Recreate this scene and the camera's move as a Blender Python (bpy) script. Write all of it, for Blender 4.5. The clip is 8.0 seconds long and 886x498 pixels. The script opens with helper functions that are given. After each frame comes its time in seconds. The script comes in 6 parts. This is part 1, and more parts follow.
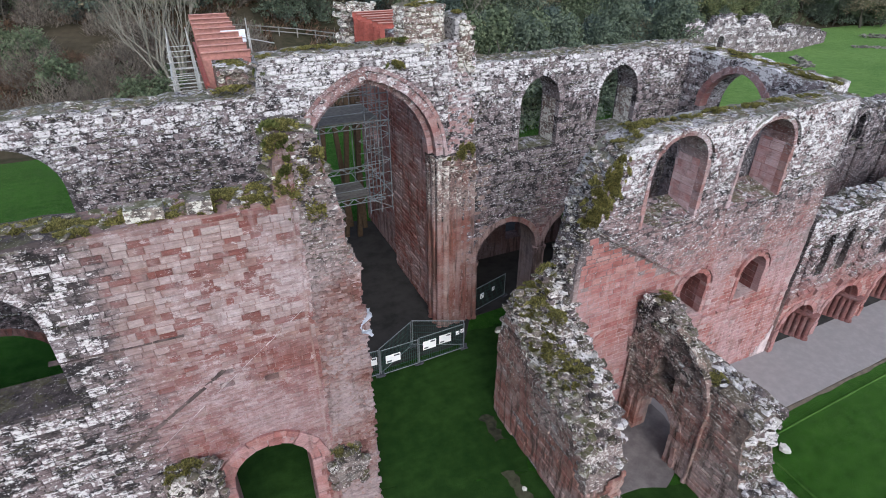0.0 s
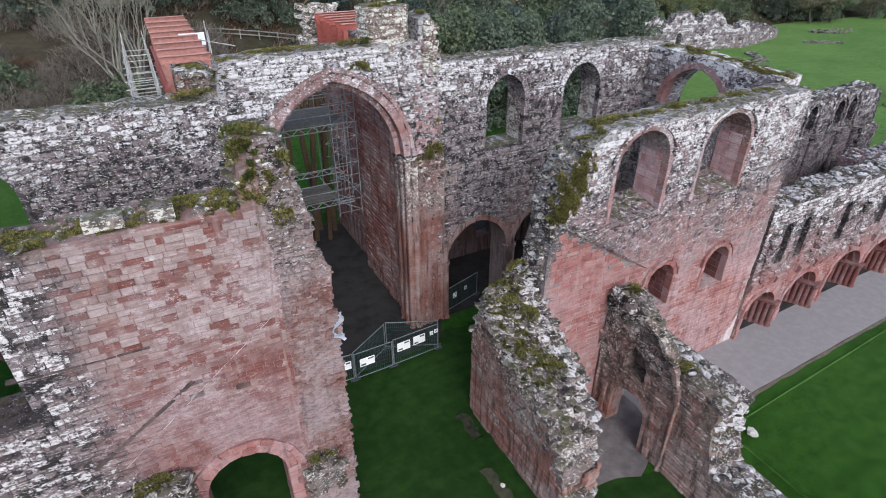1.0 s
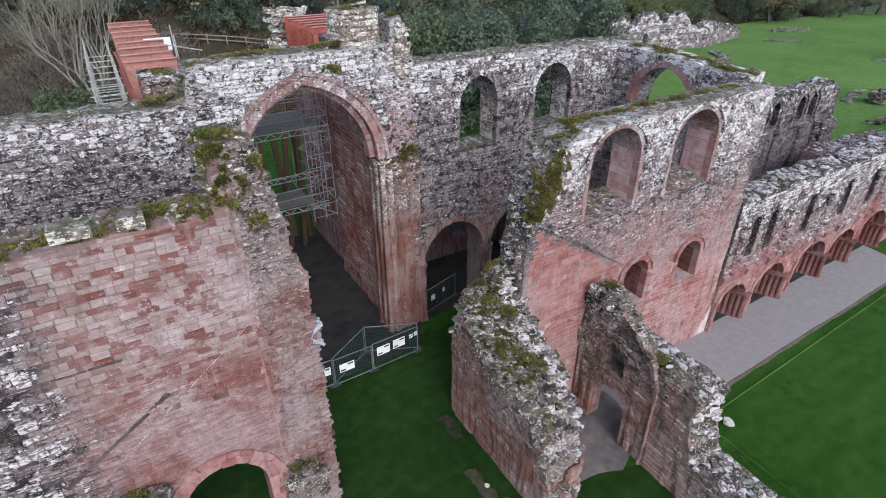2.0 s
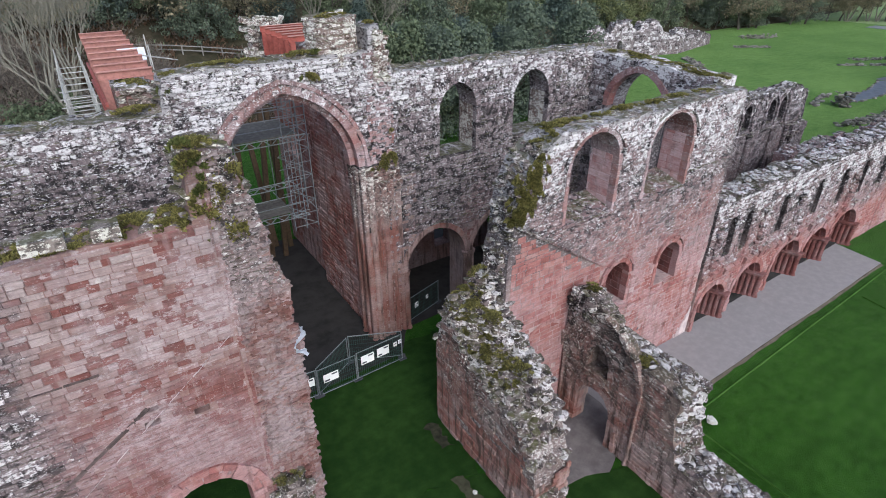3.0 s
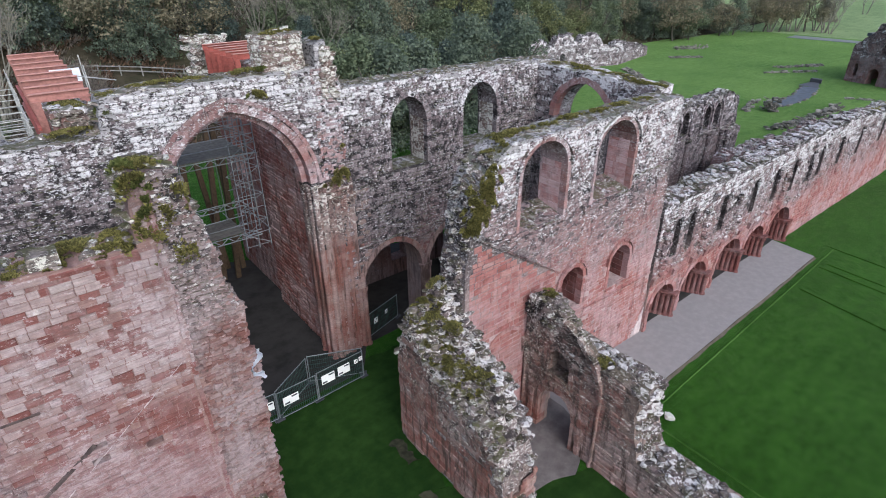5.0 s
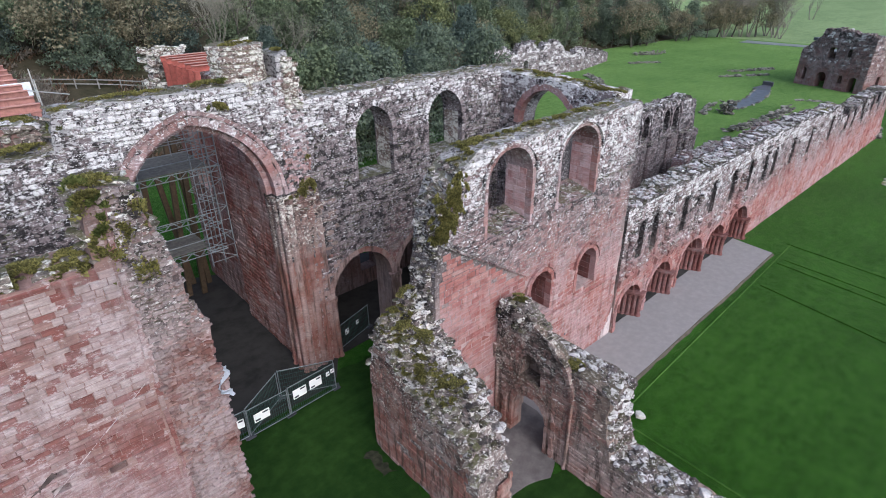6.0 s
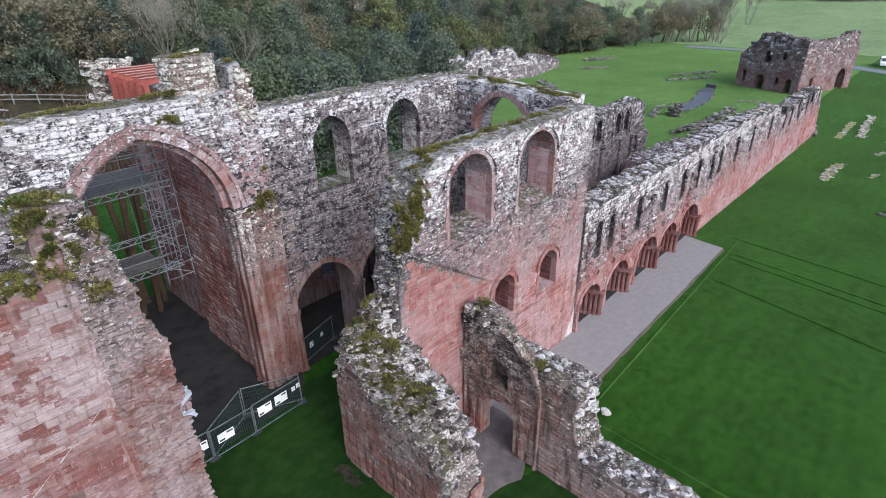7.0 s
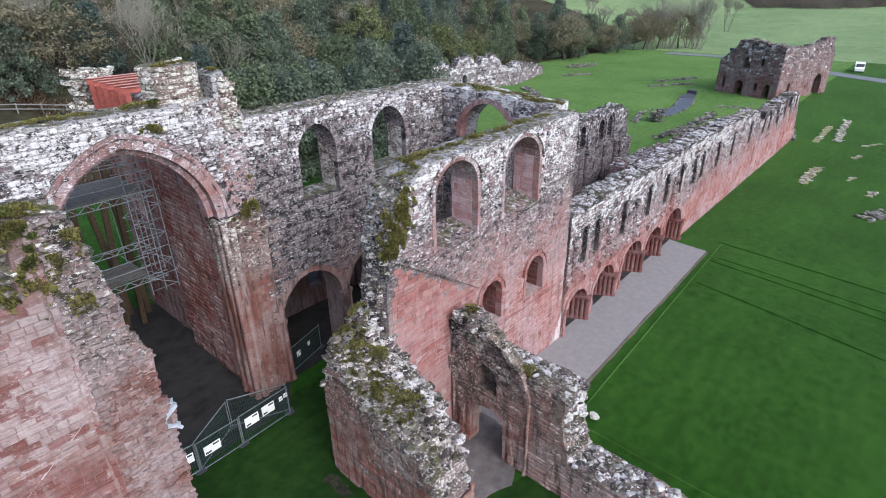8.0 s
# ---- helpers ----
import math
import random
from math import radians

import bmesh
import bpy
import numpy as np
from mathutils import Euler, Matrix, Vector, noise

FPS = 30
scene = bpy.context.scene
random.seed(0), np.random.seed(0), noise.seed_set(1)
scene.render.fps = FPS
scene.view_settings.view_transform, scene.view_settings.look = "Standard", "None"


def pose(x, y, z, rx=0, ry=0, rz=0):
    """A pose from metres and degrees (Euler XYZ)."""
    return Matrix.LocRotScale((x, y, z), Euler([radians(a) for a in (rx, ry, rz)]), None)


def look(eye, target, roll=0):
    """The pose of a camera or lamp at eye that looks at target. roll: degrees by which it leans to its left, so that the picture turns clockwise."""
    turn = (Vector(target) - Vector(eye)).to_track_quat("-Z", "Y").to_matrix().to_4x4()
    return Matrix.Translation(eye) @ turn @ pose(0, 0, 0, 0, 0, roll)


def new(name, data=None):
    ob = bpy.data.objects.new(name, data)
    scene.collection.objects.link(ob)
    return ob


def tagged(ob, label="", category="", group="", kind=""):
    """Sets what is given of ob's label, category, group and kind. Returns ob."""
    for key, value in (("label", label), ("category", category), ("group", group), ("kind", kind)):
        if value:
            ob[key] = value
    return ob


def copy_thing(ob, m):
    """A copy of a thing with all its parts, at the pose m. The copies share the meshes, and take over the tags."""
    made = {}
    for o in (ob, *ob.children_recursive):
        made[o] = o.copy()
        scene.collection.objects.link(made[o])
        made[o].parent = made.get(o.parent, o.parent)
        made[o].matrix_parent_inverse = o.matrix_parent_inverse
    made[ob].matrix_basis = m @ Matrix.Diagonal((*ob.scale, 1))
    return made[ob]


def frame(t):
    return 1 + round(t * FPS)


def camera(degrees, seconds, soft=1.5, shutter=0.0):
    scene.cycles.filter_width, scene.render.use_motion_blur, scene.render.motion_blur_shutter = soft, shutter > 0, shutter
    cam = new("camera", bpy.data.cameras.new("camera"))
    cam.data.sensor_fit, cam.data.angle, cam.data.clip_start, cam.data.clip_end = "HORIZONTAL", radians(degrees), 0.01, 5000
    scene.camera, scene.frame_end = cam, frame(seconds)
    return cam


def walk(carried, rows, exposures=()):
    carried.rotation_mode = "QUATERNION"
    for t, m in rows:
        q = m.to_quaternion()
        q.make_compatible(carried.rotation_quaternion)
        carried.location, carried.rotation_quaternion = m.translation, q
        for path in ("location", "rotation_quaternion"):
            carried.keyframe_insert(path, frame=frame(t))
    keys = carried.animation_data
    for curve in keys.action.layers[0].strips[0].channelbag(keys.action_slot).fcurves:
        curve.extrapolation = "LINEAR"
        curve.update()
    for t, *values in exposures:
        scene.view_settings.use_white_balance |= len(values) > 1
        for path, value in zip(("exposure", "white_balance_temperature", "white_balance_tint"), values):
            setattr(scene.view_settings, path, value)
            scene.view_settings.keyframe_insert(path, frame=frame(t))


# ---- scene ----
cam = camera(78.5, 8.0, 0.95)
PATH = [
    (0.0, pose(0.018, -0.002, 20.124, 59.372, -0.046, -24.690)),
    (0.5, pose(0.063, -0.025, 20.126, 59.422, 0.038, -26.408)),
    (1.0, pose(0.062, -0.008, 20.106, 59.412, 0.079, -28.218)),
    (1.5, pose(0.047, 0.024, 20.083, 59.397, 0.129, -29.848)),
    (3.0, pose(-0.009, 0.040, 19.960, 60.543, 0.325, -33.489)),
    (3.5, pose(-0.032, 0.046, 19.927, 60.892, 0.340, -34.591)),
    (4.0, pose(-0.050, 0.036, 19.904, 61.267, 0.402, -35.705)),
    (4.5, pose(-0.060, 0.027, 19.906, 61.621, 0.445, -37.175)),
    (6.0, pose(0.045, -0.042, 19.964, 62.671, 0.650, -42.310)),
    (6.5, pose(0.038, -0.061, 19.974, 63.046, 0.749, -44.471)),
    (7.0, pose(-0.010, -0.047, 19.976, 63.379, 0.843, -46.894)),
    (7.5, pose(-0.019, -0.069, 19.982, 63.717, 0.916, -47.731)),
    (8.0, pose(-0.029, -0.053, 19.988, 64.059, 0.882, -48.472)),
]
walk(cam, PATH, [(0.0, 0.25, 5620, 11), (3.0, 0.25, 5640, 11), (6.0, 0.35, 5600, 11), (8.0, 0.48, 5580, 11)])

# ---- light: a bright overcast sky ----
world = bpy.data.worlds.new("overcast")
world.use_nodes = True
scene.world = world
wn, wl = world.node_tree.nodes, world.node_tree.links
sky = wn.new("ShaderNodeTexSky")
sky.sky_type, sky.sun_disc = "NISHITA", False
sky.sun_elevation, sky.sun_rotation = radians(36), radians(190)
sky.air_density, sky.dust_density, sky.ozone_density = 1.0, 4.0, 1.0
sky_soft = wn.new("ShaderNodeHueSaturation")
sky_soft.inputs["Saturation"].default_value = 0.7
wl.new(sky.outputs[0], sky_soft.inputs["Color"])
wl.new(sky_soft.outputs[0], wn["Background"].inputs[0])
wn["Background"].inputs[1].default_value = 0.205
sun_data = bpy.data.lights.new("sun", "SUN")
sun_data.energy, sun_data.angle, sun_data.color = 0.65, radians(55), (1.0, 0.985, 0.97)
sun = new("sun", sun_data)
sun.matrix_world = look((-10, -57, 44), (0, 0, 0))

# ---- materials ----
class Nodes:
    def __init__(self, name, rough=0.9):
        self.mat = bpy.data.materials.new(name)
        self.mat.use_nodes = True
        self.t = self.mat.node_tree
        self.bsdf = self.t.nodes["Principled BSDF"]
        self.bsdf.inputs["Roughness"].default_value = rough
        self.bsdf.inputs["Specular IOR Level"].default_value = 0.25

    def put(self, socket, value):
        if isinstance(value, bpy.types.NodeSocket):
            self.t.links.new(value, socket)
        elif isinstance(value, (tuple, list)) and len(value) == 3 and socket.type == "RGBA":
            socket.default_value = (*value, 1)
        else:
            socket.default_value = value

    def node(self, kind, **inputs):
        n = self.t.nodes.new(kind)
        for key, value in inputs.items():
            self.put(n.inputs[key.replace("_", " ")], value)
        return n

    def math(self, op, a, b=0.0, c=0.0, clamp=False):
        n = self.t.nodes.new("ShaderNodeMath")
        n.operation, n.use_clamp = op, clamp
        for s, v in zip(n.inputs, (a, b, c)):
            self.put(s, v)
        return n.outputs[0]

    def where(self, lo, hi, value, a=0.0, b=1.0):
        n = self.t.nodes.new("ShaderNodeMapRange")
        n.interpolation_type = "SMOOTHSTEP"
        for s, v in zip(n.inputs, (value, lo, hi, a, b)):
            self.put(s, v)
        return n.outputs[0]

    def mix(self, f, a, b, how="MIX"):
        n = self.t.nodes.new("ShaderNodeMix")
        n.data_type, n.blend_type = "RGBA", how
        for s, v in ((n.inputs[0], f), (n.inputs[6], a), (n.inputs[7], b)):
            self.put(s, v)
        return n.outputs[2]

    def place(self, scale=(1, 1, 1), shift=(0, 0, 0)):
        n = self.node("ShaderNodeMapping", Vector=self.node("ShaderNodeNewGeometry").outputs["Position"])
        n.inputs["Scale"].default_value, n.inputs["Location"].default_value = scale, shift
        return n.outputs[0]

    def noise(self, scale, detail=4.0, rough=0.55, vector=None):
        n = self.node("ShaderNodeTexNoise", Vector=vector or self.place())
        n.inputs["Scale"].default_value, n.inputs["Detail"].default_value, n.inputs["Roughness"].default_value = scale, detail, rough
        return n.outputs["Fac"]

    def voronoi(self, scale, out="Distance", vector=None):
        n = self.node("ShaderNodeTexVoronoi", Vector=vector or self.place())
        n.inputs["Scale"].default_value = scale
        return n.outputs[out]

    def random(self):
        """A value of its own for each object and for each loose piece of a mesh."""
        return self.math("FRACT", self.math("ADD", self.node("ShaderNodeObjectInfo").outputs["Random"], self.node("ShaderNodeNewGeometry").outputs["Random Per Island"]))

    def ramp(self, fac, *stops):
        n = self.node("ShaderNodeValToRGB", Fac=fac)
        e = n.color_ramp.elements
        while len(e) < len(stops):
            e.new(0.5)
        for el, (p, c) in zip(e, stops):
            el.position, el.color = p, (*c, 1)
        return n.outputs[0]

    def done(self, color, bump=None, strength=0.5, distance=0.03):
        self.put(self.bsdf.inputs["Base Color"], color)
        if bump is not None:
            b = self.node("ShaderNodeBump", Height=bump, Strength=strength, Distance=distance)
            self.t.links.new(b.outputs[0], self.bsdf.inputs["Normal"])
        return self.mat


def sandstone(name, low, high, spread=5.0, white=0.5, black=0.35, side=None, redness=1.0, moss=0.5, bleach=0.45, seed=0.0, size=4.2, whole=0.14, joints=False, wlow=None, whigh=None, crusty=0.62, tone=1.0, tint=None, old=None, streaks=0.5, fleck=0.75):
    """Weathered red sandstone; lichen grows from the height low to the height high, and towards side = (x0, x1)."""
    n = Nodes(name, 0.92)
    at = n.place(shift=(seed, seed * 1.7, seed * 0.6))
    geo = n.node("ShaderNodeNewGeometry")
    xyz = n.node("ShaderNodeSeparateXYZ", Vector=geo.outputs["Position"])
    rnd = n.random()
    rnd2 = n.math("FRACT", n.math("MULTIPLY", rnd, 7.31))
    rnd3 = n.math("FRACT", n.math("MULTIPLY", rnd, 23.7))
    r = redness
    mixed = n.math("ADD", n.math("MULTIPLY", rnd, 0.52), n.math("MULTIPLY", n.where(0.25, 0.75, n.noise(1.4, 6, 0.65, at)), 0.48))
    base = n.ramp(mixed, (0.0, (0.17 * r, 0.075, 0.068)), (0.25, (0.25 * r, 0.098, 0.085)), (0.5, (0.30 * r, 0.13, 0.115)), (0.75, (0.32 * r, 0.165, 0.15)), (0.92, (0.33 * r, 0.215, 0.20)), (1.0, (0.42 * r, 0.30, 0.27)))
    if joints:
        base = n.mix(n.noise(3.0, 4, 0.6, at), (0.24, 0.15, 0.13), (0.46, 0.36, 0.33))
    big = n.noise(0.33, 5, 0.6, at)
    mid = n.noise(1.6, 5, 0.6, at)
    fine = n.noise(14, 4, 0.65, at)
    if old:
        # courses where grey, buff and cream blocks are mixed among the red
        z = n.math("ADD", xyz.outputs["Z"], n.math("MULTIPLY", n.math("SUBTRACT", n.noise(0.5, 5, 0.65, at), 0.5), 3.5))
        base = n.mix(1.0, base, (0.86, 0.76, 0.75), "MULTIPLY")
        block = n.where(0.34, 0.5, n.math("ADD", n.math("MULTIPLY", rnd2, 0.75), n.math("MULTIPLY", n.noise(1.1, 5, 0.65, at), 0.4)))
        buff = n.ramp(n.math("ADD", n.math("MULTIPLY", rnd3, 0.58), n.math("MULTIPLY", n.where(0.25, 0.75, n.noise(2.6, 6, 0.7, at)), 0.42)), (0.0, (0.27, 0.20, 0.19)), (0.35, (0.37, 0.29, 0.275)), (0.65, (0.46, 0.385, 0.37)), (0.9, (0.55, 0.485, 0.465)), (1.0, (0.82, 0.78, 0.74)))
        base = n.mix(n.math("MULTIPLY", n.math("MULTIPLY", block, n.where(old[0], old[1], z)), old[2]), base, buff)
    if old:
        chalk = n.where(0.52, 0.62, n.math("ADD", n.noise(5.0, 8, 0.78, n.place((0.8, 0.8, 1.5), (seed + 1, 6, 3))), n.math("MULTIPLY", n.math("SUBTRACT", big, 0.5), 0.5)))
        base = n.mix(n.math("MULTIPLY", chalk, n.where(old[0] - 3.0, old[1] + 1.0, z, 0.3, 0.72)), base, (0.62, 0.56, 0.56))
    pale = n.math("MULTIPLY", n.where(0.46, 0.66, n.math("ADD", big, n.math("MULTIPLY", rnd2, 0.12))), bleach)
    col = n.mix(pale, base, n.mix(n.noise(2.2, 6, 0.7, n.place((0.7, 0.7, 2.2), (seed, 1, 5))), (0.27, 0.19, 0.19), (0.58, 0.50, 0.52)))
    col = n.mix(n.math("MULTIPLY", n.where(0.5, 0.75, mid), 0.45), col, (0.15, 0.085, 0.07))
    col = n.mix(0.55, col, n.mix(fine, (0.55, 0.55, 0.55), (1.35, 1.33, 1.3)), "MULTIPLY")
    bed = n.noise(1.0, 5, 0.7, n.place((2.5, 2.5, 22.0), (seed, 2, 3)))
    streak = n.noise(1.0, 5, 0.65, n.place((3.2, 3.2, 0.4), (seed + 6, 4, 1)))
    col = n.mix(0.5, col, n.mix(n.where(0.3, 0.7, bed), (0.6, 0.6, 0.6), (1.3, 1.28, 1.28)), "MULTIPLY")
    col = n.mix(n.math("MULTIPLY", n.where(0.57 - 0.1 * streaks, 0.73 - 0.1 * streaks, streak), streaks), col, (0.075, 0.05, 0.045))
    col = n.mix(n.math("MULTIPLY", n.where(0.44, 0.3, streak), 0.3), col, (0.46, 0.38, 0.37))
    col = n.mix(n.math("MULTIPLY", n.where(0.6, 0.7, n.noise(11, 6, 0.75, at)), 0.55), col, (0.55, 0.50, 0.48))
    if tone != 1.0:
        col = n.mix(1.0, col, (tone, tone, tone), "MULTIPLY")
    # where the lichen grows
    up = n.math("ADD", xyz.outputs["Z"], n.math("MULTIPLY", n.math("SUBTRACT", big, 0.5), spread * 2))
    amount = n.where(low, high, up)
    if side:
        sx = n.math("ADD", xyz.outputs["X"], n.math("MULTIPLY", n.math("SUBTRACT", mid, 0.5), 2.5))
        amount = n.math("MAXIMUM", amount, n.where(side[0], side[1], sx))
    top = n.where(0.35, 0.8, n.node("ShaderNodeSeparateXYZ", Vector=geo.outputs["Normal"]).outputs["Z"])
    aged = n.where(0.12, 0.55, amount)
    top = n.math("MULTIPLY", top, aged)
    amount = n.math("MAXIMUM", amount, n.math("MULTIPLY", top, 0.8))
    snow = amount if wlow is None else n.math("MAXIMUM", n.where(wlow, whigh, up), n.math("MULTIPLY", top, 0.75))
    if side and wlow is not None:
        snow = n.math("MAXIMUM", snow, n.where(side[0], side[1], sx))
    # grey crust, black algae, then white crusts, whole stones or patches of them
    col = n.mix(n.math("MULTIPLY", amount, crusty), col, n.mix(n.math("ADD", n.math("MULTIPLY", rnd2, 0.4), n.math("MULTIPLY", n.where(0.3, 0.7, n.noise(4.5, 6, 0.7, at)), 0.6)), (0.082, 0.073, 0.076), (0.27, 0.235, 0.24)))
    dark = n.where(0.555 - 0.09 * black, 0.665 - 0.09 * black, n.math("ADD", n.noise(2.6, 7, 0.7, n.place((1, 1, 1.1), (seed + 9, 3, 1))), n.math("MULTIPLY", n.math("SUBTRACT", rnd3, 0.5), 0.16)))
    col = n.mix(n.math("MULTIPLY", n.math("MULTIPLY", dark, amount), min(1.0, black * 2)), col, (0.028, 0.025, 0.026))
    patch = n.math("ADD", n.noise(size, 8, 0.74, n.place((0.9, 0.9, 1.5), (seed + 4, 8, 2))), n.math("MULTIPLY", n.math("SUBTRACT", rnd2, 0.5), whole))
    edge = n.math("SUBTRACT", n.math("ADD", 0.64, n.math("MULTIPLY", n.noise(0.75, 4, 0.6, at), 0.16)), n.math("MULTIPLY", snow, 0.10 + 0.18 * white))
    crust = n.where(edge, n.math("ADD", edge, 0.035), patch)
    crust = n.math("MULTIPLY", crust, n.where(0.02, 0.35, snow))
    if joints:
        # lichen keeps to the stones; their joints stay dark
        crust = n.math("MULTIPLY", crust, 0.5)
        fleck *= 0.5
        col = n.mix(n.math("MULTIPLY", amount, 0.72), col, (0.03, 0.026, 0.026))
    col = n.mix(n.math("MULTIPLY", crust, 0.92), col, n.mix(n.noise(9, 6, 0.75, at), (0.33, 0.32, 0.32), (0.84, 0.82, 0.82)))
    col = n.mix(n.math("MULTIPLY", n.where(0.56, 0.63, n.noise(6.5, 7, 0.75, n.place((1, 1, 1.6), (seed + 2, 5, 7)))), n.math("MULTIPLY", amount, min(1.0, black * 1.7))), col, (0.03, 0.027, 0.028))
    dots = n.where(0.2, 0.1, n.voronoi(11.0, vector=n.node("ShaderNodeVectorMath", Vector=at).outputs[0]))
    dots = n.math("MULTIPLY", n.math("MULTIPLY", dots, n.where(0.45, 0.6, n.noise(0.9, 3, 0.5, at))), n.where(0.0, 0.5, amount, 0.0, 0.75))
    col = n.mix(dots, col, (0.66, 0.65, 0.60))
    specks = n.where(0.57, 0.63, n.math("ADD", n.noise(10.5, 5, 0.72, n.place((0.8, 0.8, 1.7), (seed + 5, 2, 9))), n.math("MULTIPLY", n.math("SUBTRACT", mid, 0.5), 0.25)))
    col = n.mix(n.math("MULTIPLY", n.math("MULTIPLY", specks, n.where(0.05, 0.7, amount)), fleck), col, n.mix(fine, (0.55, 0.54, 0.545), (0.92, 0.91, 0.91)))
    if tint:
        col = n.mix(1.0, col, tint, "MULTIPLY")
    # moss and grass rooted on upward faces
    green = n.math("MULTIPLY", n.where(0.42, 0.56, n.math("ADD", mid, n.math("MULTIPLY", n.math("SUBTRACT", fine, 0.5), 0.3))), n.math("MULTIPLY", top, moss * 1.6), clamp=True)
    col = n.mix(green, col, n.mix(fine, (0.03, 0.032, 0.013), (0.105, 0.10, 0.04)))
    n.bsdf.inputs["Specular IOR Level"].default_value = 0.12
    bump = n.math("ADD", n.math("MULTIPLY", n.noise(6, 6, 0.7, at), 1.0), n.math("MULTIPLY", fine, 0.35))
    return n.done(col, bump, 0.75, 0.06)


def plain(name, color, rough=0.8, metal=0.0, vary=0.25, scale=6.0, bump=0.2, per=0.15):
    n = Nodes(name, rough)
    n.bsdf.inputs["Metallic"].default_value = metal
    v = n.math("ADD", n.noise(scale, 5, 0.65), n.math("MULTIPLY", n.math("SUBTRACT", n.random(), 0.5), per))
    lo, hi = [c * (1 - vary) for c in color], [min(1, c * (1 + vary)) for c in color]
    return n.done(n.mix(n.where(0.25, 0.75, v), tuple(lo), tuple(hi)), n.noise(scale * 6, 3), bump, 0.01)


def lawn(name, dark, light, scale=1.0, sheen=0.13):
    n = Nodes(name, 0.95)
    a, b, c = n.noise(0.12 * scale, 5, 0.6), n.noise(1.5 * scale, 5, 0.6), n.noise(24, 4, 0.7)
    mown = n.noise(1.0, 4, 0.6, n.place((0.25 * scale, 1.6 * scale, 1)))
    col = n.mix(n.where(0.36, 0.66, n.math("ADD", n.math("ADD", n.math("MULTIPLY", a, 0.4), n.math("MULTIPLY", b, 0.4)), n.math("MULTIPLY", mown, 0.2))), dark, light)
    col = n.mix(0.7, col, n.mix(c, (0.45, 0.45, 0.45), (1.5, 1.5, 1.4)), "MULTIPLY")
    n.bsdf.inputs["Specular IOR Level"].default_value = 0.03
    n.bsdf.inputs["Sheen Weight"].default_value = sheen
    n.bsdf.inputs["Sheen Roughness"].default_value = 0.28
    n.put(n.bsdf.inputs["Sheen Tint"], (0.62, 0.85, 0.38))
    return n.done(col, c, 0.9, 0.05)


def foliage(name, dark, light, scale=0.5):
    n = Nodes(name, 0.85)
    v = n.math("ADD", n.math("MULTIPLY", n.noise(scale, 4, 0.6), 0.6), n.math("MULTIPLY", n.random(), 0.4))
    col = n.mix(n.where(0.3, 0.75, v), dark, light)
    thin = n.node("ShaderNodeBsdfTranslucent", Color=col)
    both = n.node("ShaderNodeMixShader", Fac=0.4)
    n.t.links.new(n.bsdf.outputs[0], both.inputs[1])
    n.t.links.new(thin.outputs[0], both.inputs[2])
    n.t.links.new(both.outputs[0], n.t.nodes["Material Output"].inputs[0])
    return n.done(col)


WALLS = dict(
    twin=dict(low=5.5, high=10.8, wlow=6.5, whigh=14.0, crusty=0.74, spread=3.0, white=0.78, black=0.6, moss=0.45, seed=3, size=7.0, whole=0.15, bleach=0.4, fleck=0.95),
    left=dict(low=12.5, high=19.0, wlow=12.5, whigh=18.5, crusty=0.82, tone=0.8, tint=(1.0, 0.98, 0.98), spread=4.0, white=0.48, black=1.0, side=(-2.3, -4.0), moss=0.35, bleach=0.42, redness=0.9, seed=11, size=8.0, whole=0.15, old=(8.6, 10.8, 0.85), streaks=0.25, fleck=0.25),
    east=dict(low=3.0, high=8.0, spread=4.0, white=0.9, black=0.9, moss=0.5, redness=0.82, seed=21, size=6.0, whole=0.17, wlow=9.5, whigh=15.5, crusty=0.85, fleck=0.75),
    nave=dict(low=-0.5, high=7.0, spread=5.0, white=0.62, black=1.0, moss=0.2, redness=0.88, seed=31, crusty=0.6, size=7.0, whole=0.14, bleach=0.7, streaks=0.95, tint=(1.0, 0.96, 0.86), wlow=1.0, whigh=8.5, tone=1.02, fleck=0.95),
    range=dict(low=2.0, high=6.5, spread=2.2, white=0.85, black=0.55, moss=0.3, seed=41, size=6.5, whole=0.15, wlow=2.5, whigh=8.5, crusty=0.75),
    far=dict(low=-2.0, high=11.0, spread=4.0, white=0.3, black=0.9, tone=0.8, crusty=0.5, moss=0.3, redness=0.82, seed=61, size=2.5, whole=0.2, fleck=0.5),
    grey=dict(low=-9.0, high=5.0, spread=4.0, white=0.22, black=0.6, tone=0.95, crusty=0.8, moss=0.3, redness=0.6, seed=181, size=2.5, whole=0.25),
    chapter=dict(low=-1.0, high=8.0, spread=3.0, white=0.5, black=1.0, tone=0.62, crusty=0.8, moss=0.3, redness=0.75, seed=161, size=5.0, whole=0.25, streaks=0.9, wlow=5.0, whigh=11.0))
M_TWIN, M_LEFT, M_EAST, M_NAVE, M_RANGE, M_FAR, M_GREY, M_CHAPTER = [sandstone("sandstone_" + k, **v) for k, v in WALLS.items()]
J_TWIN, J_LEFT, J_EAST, J_NAVE, J_RANGE = [sandstone("mortar_" + k, **{**WALLS[k], "joints": True}) for k in ("twin", "left", "east", "nave", "range")]
M_RED = sandstone("sandstone_mouldings", 9.5, 19.0, 3.0, 0.3, 0.3, moss=0.3, bleach=0.35, redness=1.0, seed=51)
